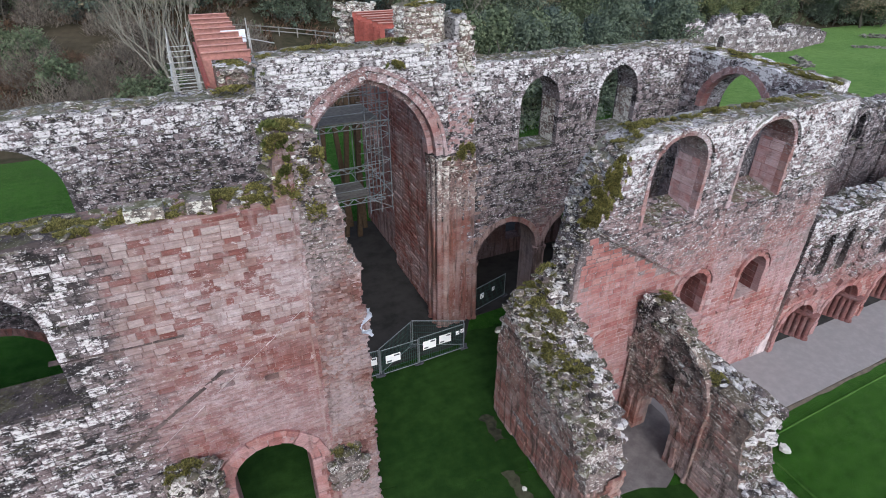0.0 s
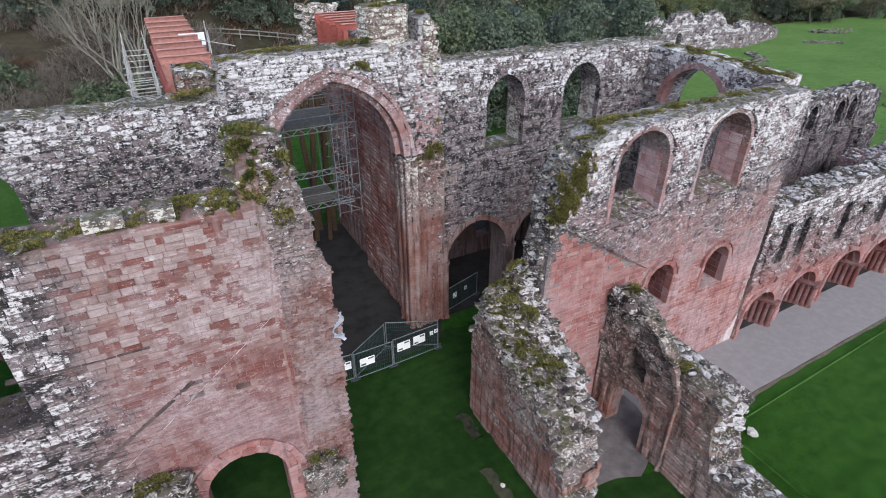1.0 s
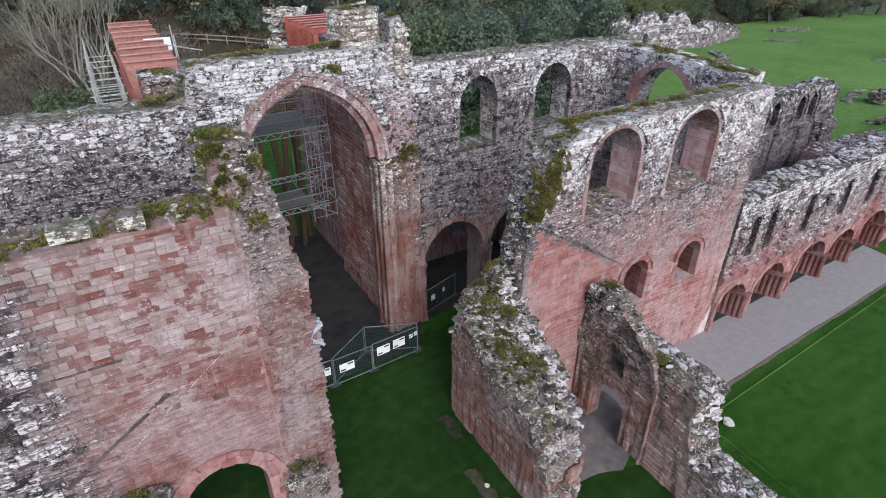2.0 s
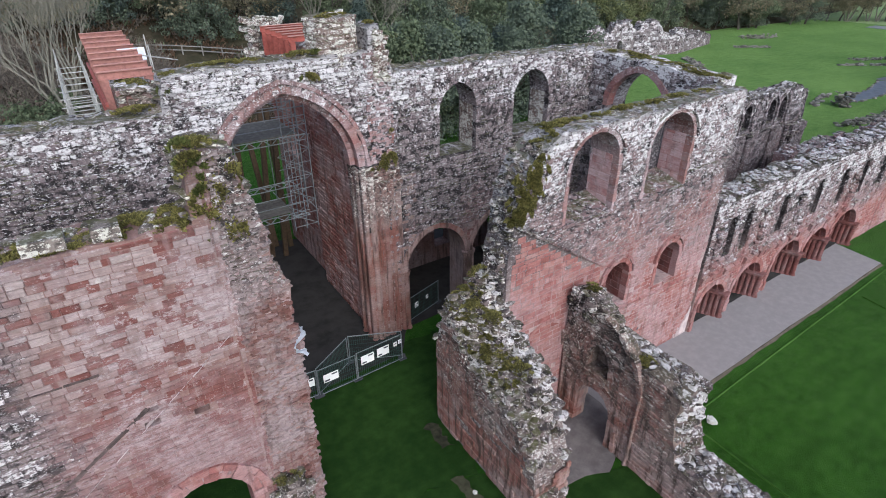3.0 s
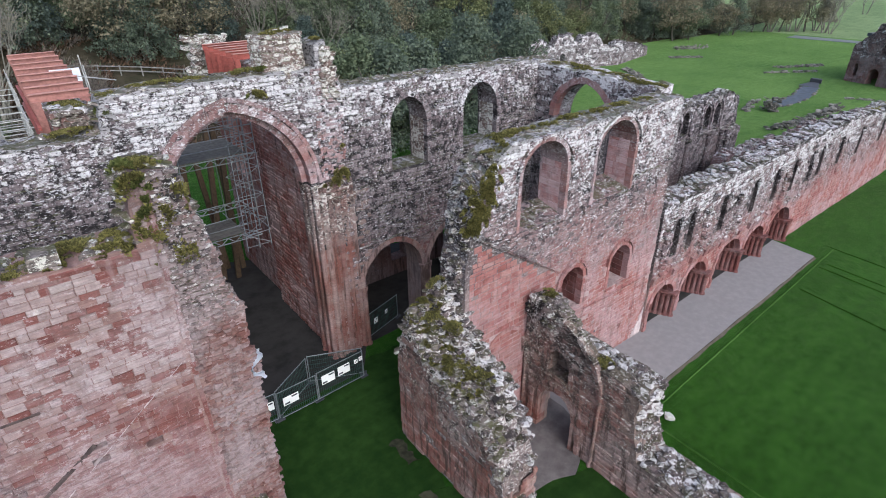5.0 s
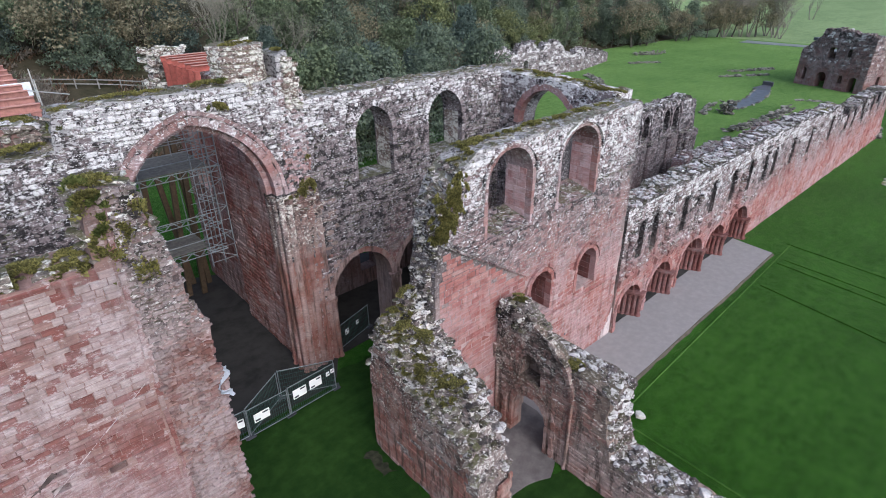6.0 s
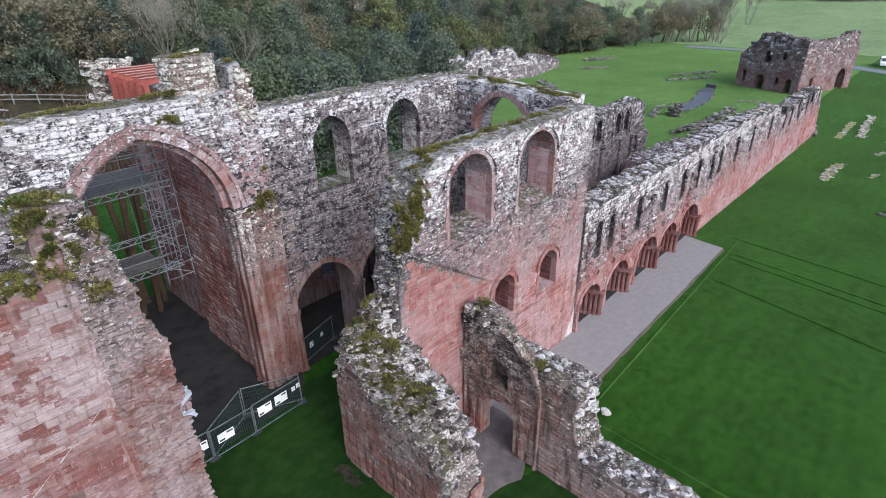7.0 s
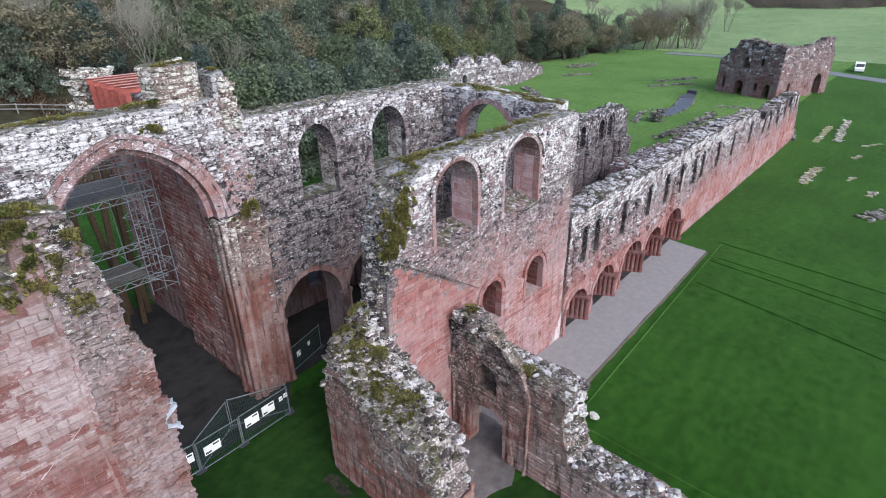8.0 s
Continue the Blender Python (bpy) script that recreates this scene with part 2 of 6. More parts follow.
M_RUBBLE = sandstone("sandstone_rubble", -6.0, 7.0, 4.0, 0.42, 1.0, moss=0.4, redness=0.62, seed=81, size=7.0, whole=0.2, tint=(0.94, 0.91, 0.85), tone=0.7, wlow=-4.0, whigh=10.0, fleck=0.95)
M_TURRET = sandstone("sandstone_turret", -6.0, 7.0, 4.0, 0.75, 0.3, moss=0.5, redness=0.7, seed=131, size=6.0, bleach=0.7, tint=(1.0, 1.0, 0.9), tone=1.1, crusty=0.5, whole=0.14, fleck=0.9)
M_PALECAP = sandstone("lichened_rubble", -6.0, 7.0, 4.0, 0.62, 0.95, moss=0.3, redness=0.62, seed=191, size=6.0, whole=0.3, tint=(0.97, 0.95, 0.92), tone=0.68, wlow=-6.0, whigh=4.0, fleck=0.95)
M_ARCH = sandstone("sandstone_arch", 8.0, 17.0, 4.0, 0.45, 0.4, moss=0.2, bleach=0.8, redness=0.9, seed=101, tone=1.15)
M_CAP = sandstone("mossy_capping", -20.0, -5.0, 1.0, 0.3, 0.35, moss=0.55, redness=0.6, seed=111, crusty=0.75, tint=(1.0, 1.0, 0.88))
M_PANEL = sandstone("sandstone_sheltered", 10.0, 18.0, 3.0, 0.3, 0.3, moss=0.3, bleach=0.35, redness=0.98, seed=141, tone=1.0, streaks=0.2)
M_CORE = sandstone("sandstone_core", 9.5, 16.0, 4.0, 0.4, 0.6, moss=0.3, bleach=0.95, redness=0.85, seed=151, tint=(0.95, 0.94, 0.90), streaks=0.45, fleck=0.4, tone=0.72)
M_SIGN2 = plain("pale_limestone", (0.50, 0.49, 0.44), 0.9, vary=0.25, scale=4)
M_BED = plain("weedy_earth", (0.036, 0.036, 0.02), 0.95, vary=0.6, scale=3.0)
# dark brown for the string course and the band along the roof scar
M_SCAR = plain("dark_scar_stone", (0.10, 0.075, 0.07), 0.95, vary=0.5, scale=3.0, per=0.5)
M_LIME = plain("old_limewash", (0.44, 0.37, 0.36), 0.9, vary=0.3, scale=2.5)
M_PIER = sandstone("sandstone_pier", 5.5, 11.0, 4.0, 0.5, 0.75, moss=0.3, bleach=0.6, redness=0.9, seed=91, tone=0.88, streaks=0.8, tint=(1.0, 0.97, 0.88))
M_PRES = sandstone("sandstone_presbytery", 12.0, 17.0, 3.0, 0.5, 0.4, moss=0.6, bleach=0.8, redness=0.95, seed=71, streaks=0.7, tint=(1.0, 0.95, 0.88), tone=0.9)
# deep red of sheltered stone, darkened further for the shade in recesses
M_RED_SHADE = sandstone("sandstone_red_shade", 9.5, 19.0, 3.0, 0.2, 0.5, moss=0.1, bleach=0.12, redness=1.08, seed=171, tone=0.52)
# reveal stone without lichen, its tone raised for light on the jambs
M_REVEAL_LIT = sandstone("sandstone_lit_reveal", 13.0, 22.0, 3.0, 0.4, 0.4, moss=0.1, bleach=0.75, redness=1.0, seed=201, tone=1.3, streaks=0.3)
M_MOSS = foliage("moss", (0.085, 0.08, 0.026), (0.29, 0.265, 0.085), 3.5)
M_TUFT = foliage("grass_tuft", (0.055, 0.07, 0.018), (0.17, 0.185, 0.055), 2.0)
M_GRASS = lawn("lawn", (0.0125, 0.043, 0.0045), (0.033, 0.094, 0.0115), 1.0, 0.15)
# paler grass beyond the range, distance haze put into its colour
M_PASTURE_HAZE = lawn("hazed_pasture", (0.058, 0.118, 0.026), (0.115, 0.195, 0.05), 0.7)
M_FIELD = lawn("hillside", (0.036, 0.034, 0.022), (0.08, 0.066, 0.046), 0.6, 0.0)
# woodland floor, darkened so that gaps between trees look shaded
M_WOOD_SHADE = lawn("woodland_floor_shade", (0.028, 0.028, 0.017), (0.075, 0.065, 0.042), 0.6, 0.0)
# green of the far fields, paled and greyed to stand for haze
M_MEADOW = lawn("hazed_far_meadow", (0.12, 0.17, 0.08), (0.20, 0.26, 0.13), 0.3)
# dark earth of the crossing, also laid for shade behind the range
M_EARTH_SHADE = plain("earth_and_shade", (0.027, 0.025, 0.023), 0.95, vary=0.5, scale=0.8)
M_GRAVEL = plain("gravel_path", (0.245, 0.225, 0.218), 0.95, vary=0.09, scale=2.5, bump=0.5)
M_AISLE = plain("trodden_gravel", (0.135, 0.12, 0.115), 0.95, vary=0.3, scale=1.5, bump=0.5)
# trodden grass with the shade of the walls put into its colour
M_TRODDEN_SHADE = lawn("trodden_shaded_grass", (0.013, 0.033, 0.0075), (0.030, 0.066, 0.0145), 1.0, 0.0)
M_ROAD = plain("asphalt", (0.16, 0.17, 0.18), 0.9)
M_REDSTEEL = plain("red_oxide_steel", (0.30, 0.085, 0.065), 0.6, vary=0.25)
M_FADED = plain("faded_red_steel", (0.30, 0.145, 0.12), 0.7, vary=0.25)
M_TUBE = plain("weathered_tube", (0.40, 0.40, 0.37), 0.6, 0.2, vary=0.25)
# paler red steel for upper flanges, light from above put into the colour
M_LIT_FLANGE = plain("lit_red_steel", (0.42, 0.22, 0.18), 0.8, vary=0.2)
M_STEEL = plain("galvanised_steel", (0.21, 0.225, 0.235), 0.5, 0.4, vary=0.25)
M_DECK = plain("scaffold_boards", (0.11, 0.105, 0.095), 0.85, vary=0.3)
M_TIMBER = plain("oak_shoring", (0.075, 0.05, 0.03), 0.8, vary=0.3)
M_MESH = plain("green_fence_steel", (0.035, 0.075, 0.06), 0.6, 0.2)
M_SIGN = plain("sign_white", (0.78, 0.78, 0.76), 0.5, vary=0.04)
M_PRINT = plain("sign_print", (0.06, 0.06, 0.07), 0.6)
M_TARP = plain("white_sheeting", (0.70, 0.73, 0.78), 0.6, vary=0.1)
M_BARK = plain("bark", (0.075, 0.07, 0.055), 0.9, vary=0.35)
M_BARE = plain("bare_branch", (0.19, 0.18, 0.145), 0.9, vary=0.3)
M_LEAF = [foliage("leaf_yew", (0.08, 0.105, 0.078), (0.19, 0.23, 0.155)), foliage("leaf_holly", (0.08, 0.107, 0.062), (0.20, 0.24, 0.135)),
          foliage("leaf_olive", (0.13, 0.125, 0.078), (0.30, 0.265, 0.17)), foliage("twig_haze", (0.13, 0.11, 0.09), (0.27, 0.235, 0.19)), foliage("bracken", (0.09, 0.055, 0.035), (0.19, 0.125, 0.08)),
          foliage("leaf_pine", (0.06, 0.085, 0.072), (0.14, 0.18, 0.148)), foliage("leaf_ivy", (0.085, 0.10, 0.045), (0.25, 0.27, 0.12))]

# ---- building tools ----
def part(name, bm, material, parent=None, label="", kind="", m=None):
    mesh = bpy.data.meshes.new(name)
    bm.normal_update()
    bm.to_mesh(mesh)
    bm.free()
    return put(name, mesh, material, parent, label, kind, m)


def put(name, mesh, material, parent=None, label="", kind="", m=None):
    if material and not mesh.materials:
        mesh.materials.append(material)
    ob = new(name, mesh)
    if parent:
        ob.parent = parent
    if m is not None:
        ob.matrix_local = m
    return tagged(ob, label=label, kind=kind)


def thing(name, m, label, category, group="", kind=""):
    ob = new(name)
    ob.empty_display_size = 0.3
    ob.matrix_world = m
    return tagged(ob, label, category, group, kind)


def raw(verts, faces):
    bm = bmesh.new()
    vs = [bm.verts.new(v) for v in verts]
    for f in faces:
        bm.faces.new([vs[i] for i in f])
    return bm


BOX = ((0, 3, 2, 1), (4, 5, 6, 7), (0, 1, 5, 4), (1, 2, 6, 5), (2, 3, 7, 6), (3, 0, 4, 7))


def ico():
    bm = bmesh.new()
    bmesh.ops.create_icosphere(bm, subdivisions=1, radius=1.0)
    bm.verts.index_update()
    out = [v.co.copy() for v in bm.verts], [tuple(v.index for v in f.verts) for f in bm.faces]
    bm.free()
    return out


ICO = ico()


class Heap:
    """Many loose pieces, gathered into one mesh."""
    def __init__(self):
        self.v, self.f = [], []

    def add(self, verts, faces):
        k = len(self.v)
        self.v += [tuple(v) for v in verts]
        self.f += [tuple(i + k for i in f) for f in faces]

    def box(self, a, b, m=None):
        (x0, y0, z0), (x1, y1, z1) = a, b
        vs = [Vector(p) for p in ((x0, y0, z0), (x1, y0, z0), (x1, y1, z0), (x0, y1, z0), (x0, y0, z1), (x1, y0, z1), (x1, y1, z1), (x0, y1, z1))]
        self.add([m @ v for v in vs] if m else vs, BOX)

    def bar(self, a, b, w, h=None, sides=4):
        a, b = Vector(a), Vector(b)
        d = (b - a).normalized()
        q = d.cross((0, 0, 1) if abs(d.z) < 0.95 else (1, 0, 0)).normalized()
        p = q.cross(d)
        h = h or w
        ring = [(q * math.cos(t) * w + p * math.sin(t) * h) * (0.7071 if sides == 4 else 0.5) for t in [math.tau * (i + 0.5) / sides for i in range(sides)]]
        vs = [a + r for r in ring] + [b + r for r in ring]
        fs = [(i, (i + 1) % sides, sides + (i + 1) % sides, sides + i) for i in range(sides)] + [tuple(range(sides))[::-1], tuple(range(sides, 2 * sides))]
        self.add(vs, fs)

    def rock(self, c, size, rng, flat=1.0, turn=True):
        k = Vector((size * rng.uniform(0.55, 1.0), size * rng.uniform(0.5, 0.9), size * rng.uniform(0.4, 0.7) * flat))
        rot = Euler((rng.uniform(-0.3, 0.3), rng.uniform(-0.3, 0.3), rng.uniform(0, 3) if turn else rng.uniform(-0.2, 0.2))).to_matrix()
        vs = []
        for v in ICO[0]:
            v = Vector([math.copysign(abs(a) ** 0.6, a) for a in v]) * 0.72 * rng.uniform(0.8, 1.12)
            vs.append(Vector(c) + rot @ Vector((v.x * k.x, v.y * k.y, v.z * k.z)))
        self.add(vs, ICO[1])

    def part(self, name, material, parent=None, label="", kind="", m=None):
        mesh = bpy.data.meshes.new(name)
        mesh.from_pydata(self.v, [], self.f)
        return put(name, mesh, material, parent, label, kind, m)


def arch(x0, x1, bottom, spring, rise, steps=9):
    """The outline of an arched opening, round or pointed by its rise."""
    h, c = (x1 - x0) / 2, (x0 + x1) / 2
    if rise <= h * 1.02:
        side = [(c + h * math.cos(a), spring + rise * math.sin(a)) for a in np.linspace(0, math.pi, 2 * steps)]
    else:
        r = (rise * rise + h * h) / (2 * h)
        top = math.acos((r - h) / r)
        right = [(x1 - r + r * math.cos(a), spring + r * math.sin(a)) for a in np.linspace(0, top, steps)]
        side = right + [(2 * c - x, z) for x, z in right[-2::-1]]
    return [(x1, bottom)] + side + [(x0, bottom)]


def inside(p, poly):
    x, z = p
    hit = False
    for (x0, z0), (x1, z1) in zip(poly, poly[1:] + poly[:1]):
        if (z0 > z) != (z1 > z) and x < (x1 - x0) * (z - z0) / (z1 - z0) + x0:
            hit = not hit
    return hit


def ragged(points, step, amount, rng):
    """A line of points made uneven, as broken masonry is."""
    out = []
    for (x0, z0), (x1, z1) in zip(points, points[1:]):
        n = max(1, int(math.hypot(x1 - x0, z1 - z0) / step))
        for i in range(n):
            k = i / n
            j = amount if out else 0
            out.append((x0 + (x1 - x0) * k + rng.uniform(-j, j), z0 + (z1 - z0) * k + rng.uniform(-j, j)))
    return out + [points[-1]]


def slab(outline, holes, thick):
    """A wall from its elevation: front at y = 0, with the openings cut right through."""
    bm = bmesh.new()
    for loop in (outline, *holes):
        vs = [bm.verts.new((x, 0, z)) for x, z in loop]
        for a, b in zip(vs, vs[1:] + vs[:1]):
            bm.edges.new((a, b))
    bmesh.ops.triangle_fill(bm, use_beauty=True, use_dissolve=False, edges=bm.edges[:], normal=(0, -1, 0))
    got = bmesh.ops.extrude_face_region(bm, geom=bm.faces[:])
    bmesh.ops.translate(bm, verts=[g for g in got["geom"] if isinstance(g, bmesh.types.BMVert)], vec=(0, thick, 0))
    bmesh.ops.recalc_face_normals(bm, faces=bm.faces[:])
    return bm


def stone_mesh(name, rng):
    """A dressed block, one unit wide and high, its face worn at the edges; it stands from y = 0.6 behind to y = -1 before the wall."""
    j = lambda s: rng.uniform(-s, s)
    back = [(-0.5, 0.6, -0.5), (0.5, 0.6, -0.5), (0.5, 0.6, 0.5), (-0.5, 0.6, 0.5)]
    rim = [(x + j(0.02), -0.35 + j(0.2), z + j(0.03)) for x, _, z in back]
    face = [(x * (0.93 + j(0.03)), -1 + j(0.3), z * (0.89 + j(0.05))) for x, _, z in back]
    quads = []
    for k in (0, 4):
        quads += [(k + i, k + (i + 1) % 4, k + 4 + (i + 1) % 4, k + 4 + i) for i in range(4)]
    return back + rim + face, quads + [(8, 9, 10, 11)]


def rough_mesh(rng):
    """A weathered block whose outline has lost its corners."""
    j = lambda s: rng.uniform(-s, s)
    ring = [(-0.5, -0.28), (-0.3, -0.5), (0.3, -0.5), (0.5, -0.25), (0.5, 0.28), (0.28, 0.5), (-0.3, 0.5), (-0.5, 0.27)]
    back = [(x * 0.98, 0.6, z * 0.98) for x, z in ring]
    rim = [(x * (1 + j(0.07)), -0.2 + j(0.25), z * (1 + j(0.08))) for x, z in ring]
    face = [(x * (0.74 + j(0.1)), -1 + j(0.4), z * (0.72 + j(0.1))) for x, z in ring]
    quads = [(k + i, k + (i + 1) % 8, k + 8 + (i + 1) % 8, k + 8 + i) for k in (0, 8) for i in range(8)]
    return back + rim + face, quads + [tuple(range(16, 24))]


STONES = [stone_mesh("stone", random.Random(i)) for i in range(8)]
ROUGH = [rough_mesh(random.Random(50 + i)) for i in range(10)]


def facing(wall, material, outline, holes, near, rng, course=(0.16, 0.31), length=(0.22, 0.78), proud=0.02, singles=300, top=99, bottom=-0.1, skip=0.02, gap=0.015, name="stone", left=-99, right=99, at=None, shapes=None):
    """Courses of stones on the face of a wall; those nearest to near = (x, z) are parts of their own, the rest one mesh."""
    xs, zs = [p[0] for p in outline], [p[1] for p in outline]
    x0, x1 = max(min(xs), left), min(max(xs), right)
    blocks, z = [], bottom
    while z < min(max(zs), top):
        h = rng.uniform(*course)
        x = x0 - rng.uniform(0, length[1])
        while x < x1:
            w = rng.uniform(*length)
            a, b = max(x, x0 + 0.005), min(x + w, x1 - 0.005)
            ok = b - a > 0.08
            whole, x, w = x + w, a, b - a
            if ok:
                for px in (x + 0.03, x + w / 2, x + w - 0.03):
                    for pz in (z + 0.03, z + h - 0.03):
                        if not inside((px, pz), outline) or any(inside((px, pz), q) for q in holes):
                            ok = False
            if ok and rng.random() > skip:
                blocks.append((x + w / 2, z + h / 2, w - gap, h - gap, proud * rng.uniform(0.35, 1.5)))
            x = whole
        z += h
    blocks.sort(key=lambda b: (b[0] - near[0]) ** 2 + (b[1] - near[1]) ** 2)
    meshes, shapes = [], shapes or STONES
    for v, f in shapes:
        me = bpy.data.meshes.new(name)
        me.from_pydata(v, [], f)
        me.materials.append(material)
        meshes.append(me)
    for x, z, w, h, d in blocks[:singles]:
        put(name, rng.choice(meshes), None, wall, m=(at or Matrix()) @ Matrix.LocRotScale((x, 0, z), Euler((rng.uniform(-0.01, 0.01), rng.uniform(-0.012, 0.012), rng.uniform(-0.01, 0.01))), (w, d, h)))
    heap = Heap()
    for x, z, w, h, d in blocks[singles:]:
        v, f = rng.choice(shapes)
        heap.add([(x + a * w, b * d, z + c * h) for a, b, c in v], f)
    if at:
        heap.v = [tuple(at @ Vector(v)) for v in heap.v]
    if heap.v:
        heap.part("coursed_stones", material, wall, kind="stuff")


def voussoirs(wall, material, x0, x1, spring, rise, ring=0.35, deep=0.3, proud=0.03, n=21, name="voussoir", jamb=None, rng=None, inset=0.0):
    """The ring of wedge stones round an arch, and the jamb stones below it down to the height jamb."""
    line = arch(x0, x1, spring, spring, rise, n)[1:-1]
    pts, total = [], 0.0
    for a, b in zip(line, line[1:]):
        total += math.hypot(b[0] - a[0], b[1] - a[1])
    count = max(5, int(total / 0.38))
    walked, k = [0.0], 0
    for a, b in zip(line, line[1:]):
        walked.append(walked[-1] + math.hypot(b[0] - a[0], b[1] - a[1]))
    def at(s):
        s = min(max(s, 0), total)
        i = max(i for i, w in enumerate(walked) if w <= s + 1e-9)
        i = min(i, len(line) - 2)
        q = (s - walked[i]) / max(1e-6, walked[i + 1] - walked[i])
        a, b = Vector(line[i]), Vector(line[i + 1])
        t = (b - a).normalized()
        return a.lerp(b, q), Vector((t.y, -t.x))
    for i in range(count):
        s0, s1 = total * i / count + 0.008, total * (i + 1) / count - 0.008
        (p0, n0), (p1, n1) = at(s0), at(s1)
        r, d = ring * rng.uniform(0.9, 1.1), proud * rng.uniform(0.6, 1.4)
        q0, q1 = p0 + n0 * r, p1 + n1 * r
        p0, p1 = p0 - n0 * 0.012, p1 - n1 * 0.012
        vs = [(p[0], y, p[1]) for y in (inset + deep, inset - d) for p in (p0, p1, q1, q0)]
        bm = raw(vs, BOX)
        bmesh.ops.recalc_face_normals(bm, faces=bm.faces[:])
        part(name, bm, material, wall)
    if jamb is not None:
        for x, s in ((x0 + 0.012, -1), (x1 - 0.012, 1)):
            z = jamb
            while z < spring - 0.1:
                h = min(rng.uniform(0.28, 0.42), spring - z)
                w, d = ring * rng.uniform(0.7, 1.35), proud * rng.uniform(0.6, 1.4)
                bm = raw([(x, inset - d, z + 0.008), (x + s * w, inset - d, z + 0.008), (x + s * w, inset + deep, z + 0.008), (x, inset + deep, z + 0.008),
                          (x, inset - d, z + h - 0.008), (x + s * w, inset - d, z + h - 0.008), (x + s * w, inset + deep, z + h - 0.008), (x, inset + deep, z + h - 0.008)], BOX)
                bmesh.ops.recalc_face_normals(bm, faces=bm.faces[:])
                part("jamb_stone", bm, material, wall)
                z += h


def reveal(wall, material, x, z0, z1, deep, side, rng, start=0.3):
    """Blocks lining the jamb of an opening through the wall; side is +1 where the masonry lies towards +x."""
    heap, z = Heap(), z0
    while z < z1 - 0.1:
        h = min(rng.uniform(0.27, 0.4), z1 - z)
        y = start
        while y < deep - 0.1:
            w = min(rng.uniform(0.35, 0.75), deep - y)
            d = rng.uniform(0.014, 0.035)
            a, b = (x - side * d, x + side * 0.05)
            heap.box((min(a, b), y + 0.01, z + 0.01), (max(a, b), y + w - 0.01, z + h - 0.01))
            y += w
        z += h
    heap.part("reveal_stones", material, wall, kind="stuff")


def coping(wall, material, line, thick, rng, size=0.34, rows=None, rise=0.08, name="coping_stones", flat=0.7, dense=1.0):
    """Loose weathered stones bedded along the top of a wall."""
    heap = Heap()
    for (x0, z0), (x1, z1) in zip(line, line[1:]):
        n = max(1, int(dense * math.hypot(x1 - x0, z1 - z0) / (size * 0.72)))
        for i in range(n):
            for k in range(rows or max(2, int(thick / (size * 0.8)))):
                q = (i + rng.random()) / n
                y = 0.12 + (thick - 0.24) * (k + rng.uniform(0.1, 0.9)) / (rows or max(2, int(thick / (size * 0.8))))
                heap.rock((x0 + (x1 - x0) * q, y, z0 + (z1 - z0) * q + rng.uniform(-0.06, rise)), size * rng.uniform(0.6, 1.35), rng, flat)
    return heap.part(name, material, wall, kind="stuff")


def tufts(parent, material, spots, rng, name="moss_cushion", blade=0.065, count=1500):
    """Cushions of moss and short grass: dense little leaves on a low mound; spots are (x, y, z, radius x, radius y, height)."""
    for x, y, z, rx, ry, h in spots:
        heap = Heap()
        for i in range(int(count * (rx + ry + h))):
            a, r = rng.uniform(0, math.tau), math.sqrt(rng.random())
            if noise.noise(Vector((x + rx * r * math.cos(a), y + ry * r * math.sin(a), z)) * 3.7) < 0.45 * r - 0.35:
                continue
            up = h * math.sqrt(max(0, 1 - r * r))
            p = Vector((x + rx * r * math.cos(a), y + ry * r * math.sin(a), z + up * rng.uniform(0.6, 1.05)))
            d = Vector((math.cos(a) * r + rng.uniform(-0.6, 0.6), math.sin(a) * r + rng.uniform(-0.6, 0.6), rng.uniform(0.2, 1.1))).normalized() * blade * rng.uniform(0.5, 1.3)
            s = d.cross((rng.uniform(-1, 1), rng.uniform(-1, 1), rng.uniform(-1, 1))).normalized() * blade * 0.4
            heap.add([p - s, p + s, p + d + s * 0.3, p + d - s * 0.3], [(0, 1, 2, 3)])
        heap.part(name, material, parent, kind="stuff")

# ---- ground: one sheet to the horizon ----
def slope_foot(x):
    return float(np.interp(x, (-150, -20, 20, 60, 100, 130, 170, 230), (66, 66, 66, 70, 84, 90, 86, 92)))


def height(x, y):
    rise = max(0.0, y - slope_foot(x))
    hill = 26 * (1 - math.exp(-rise * 0.42 / 26))
    far = max(0.0, x - 195) * 0.035 + max(0.0, x - 420) * 0.05
    return hill + far + 0.7 * noise.noise(Vector((x, y, 0)) * 0.05) * min(1, rise / 12) + 0.05 * noise.noise(Vector((x, y, 3)) * 0.15)


def axis(lo, hi, near, far):
    out, x = [], lo
    while x < hi:
        out.append(x)
        x += near if -25 < x < 95 else far
    return out + [hi]


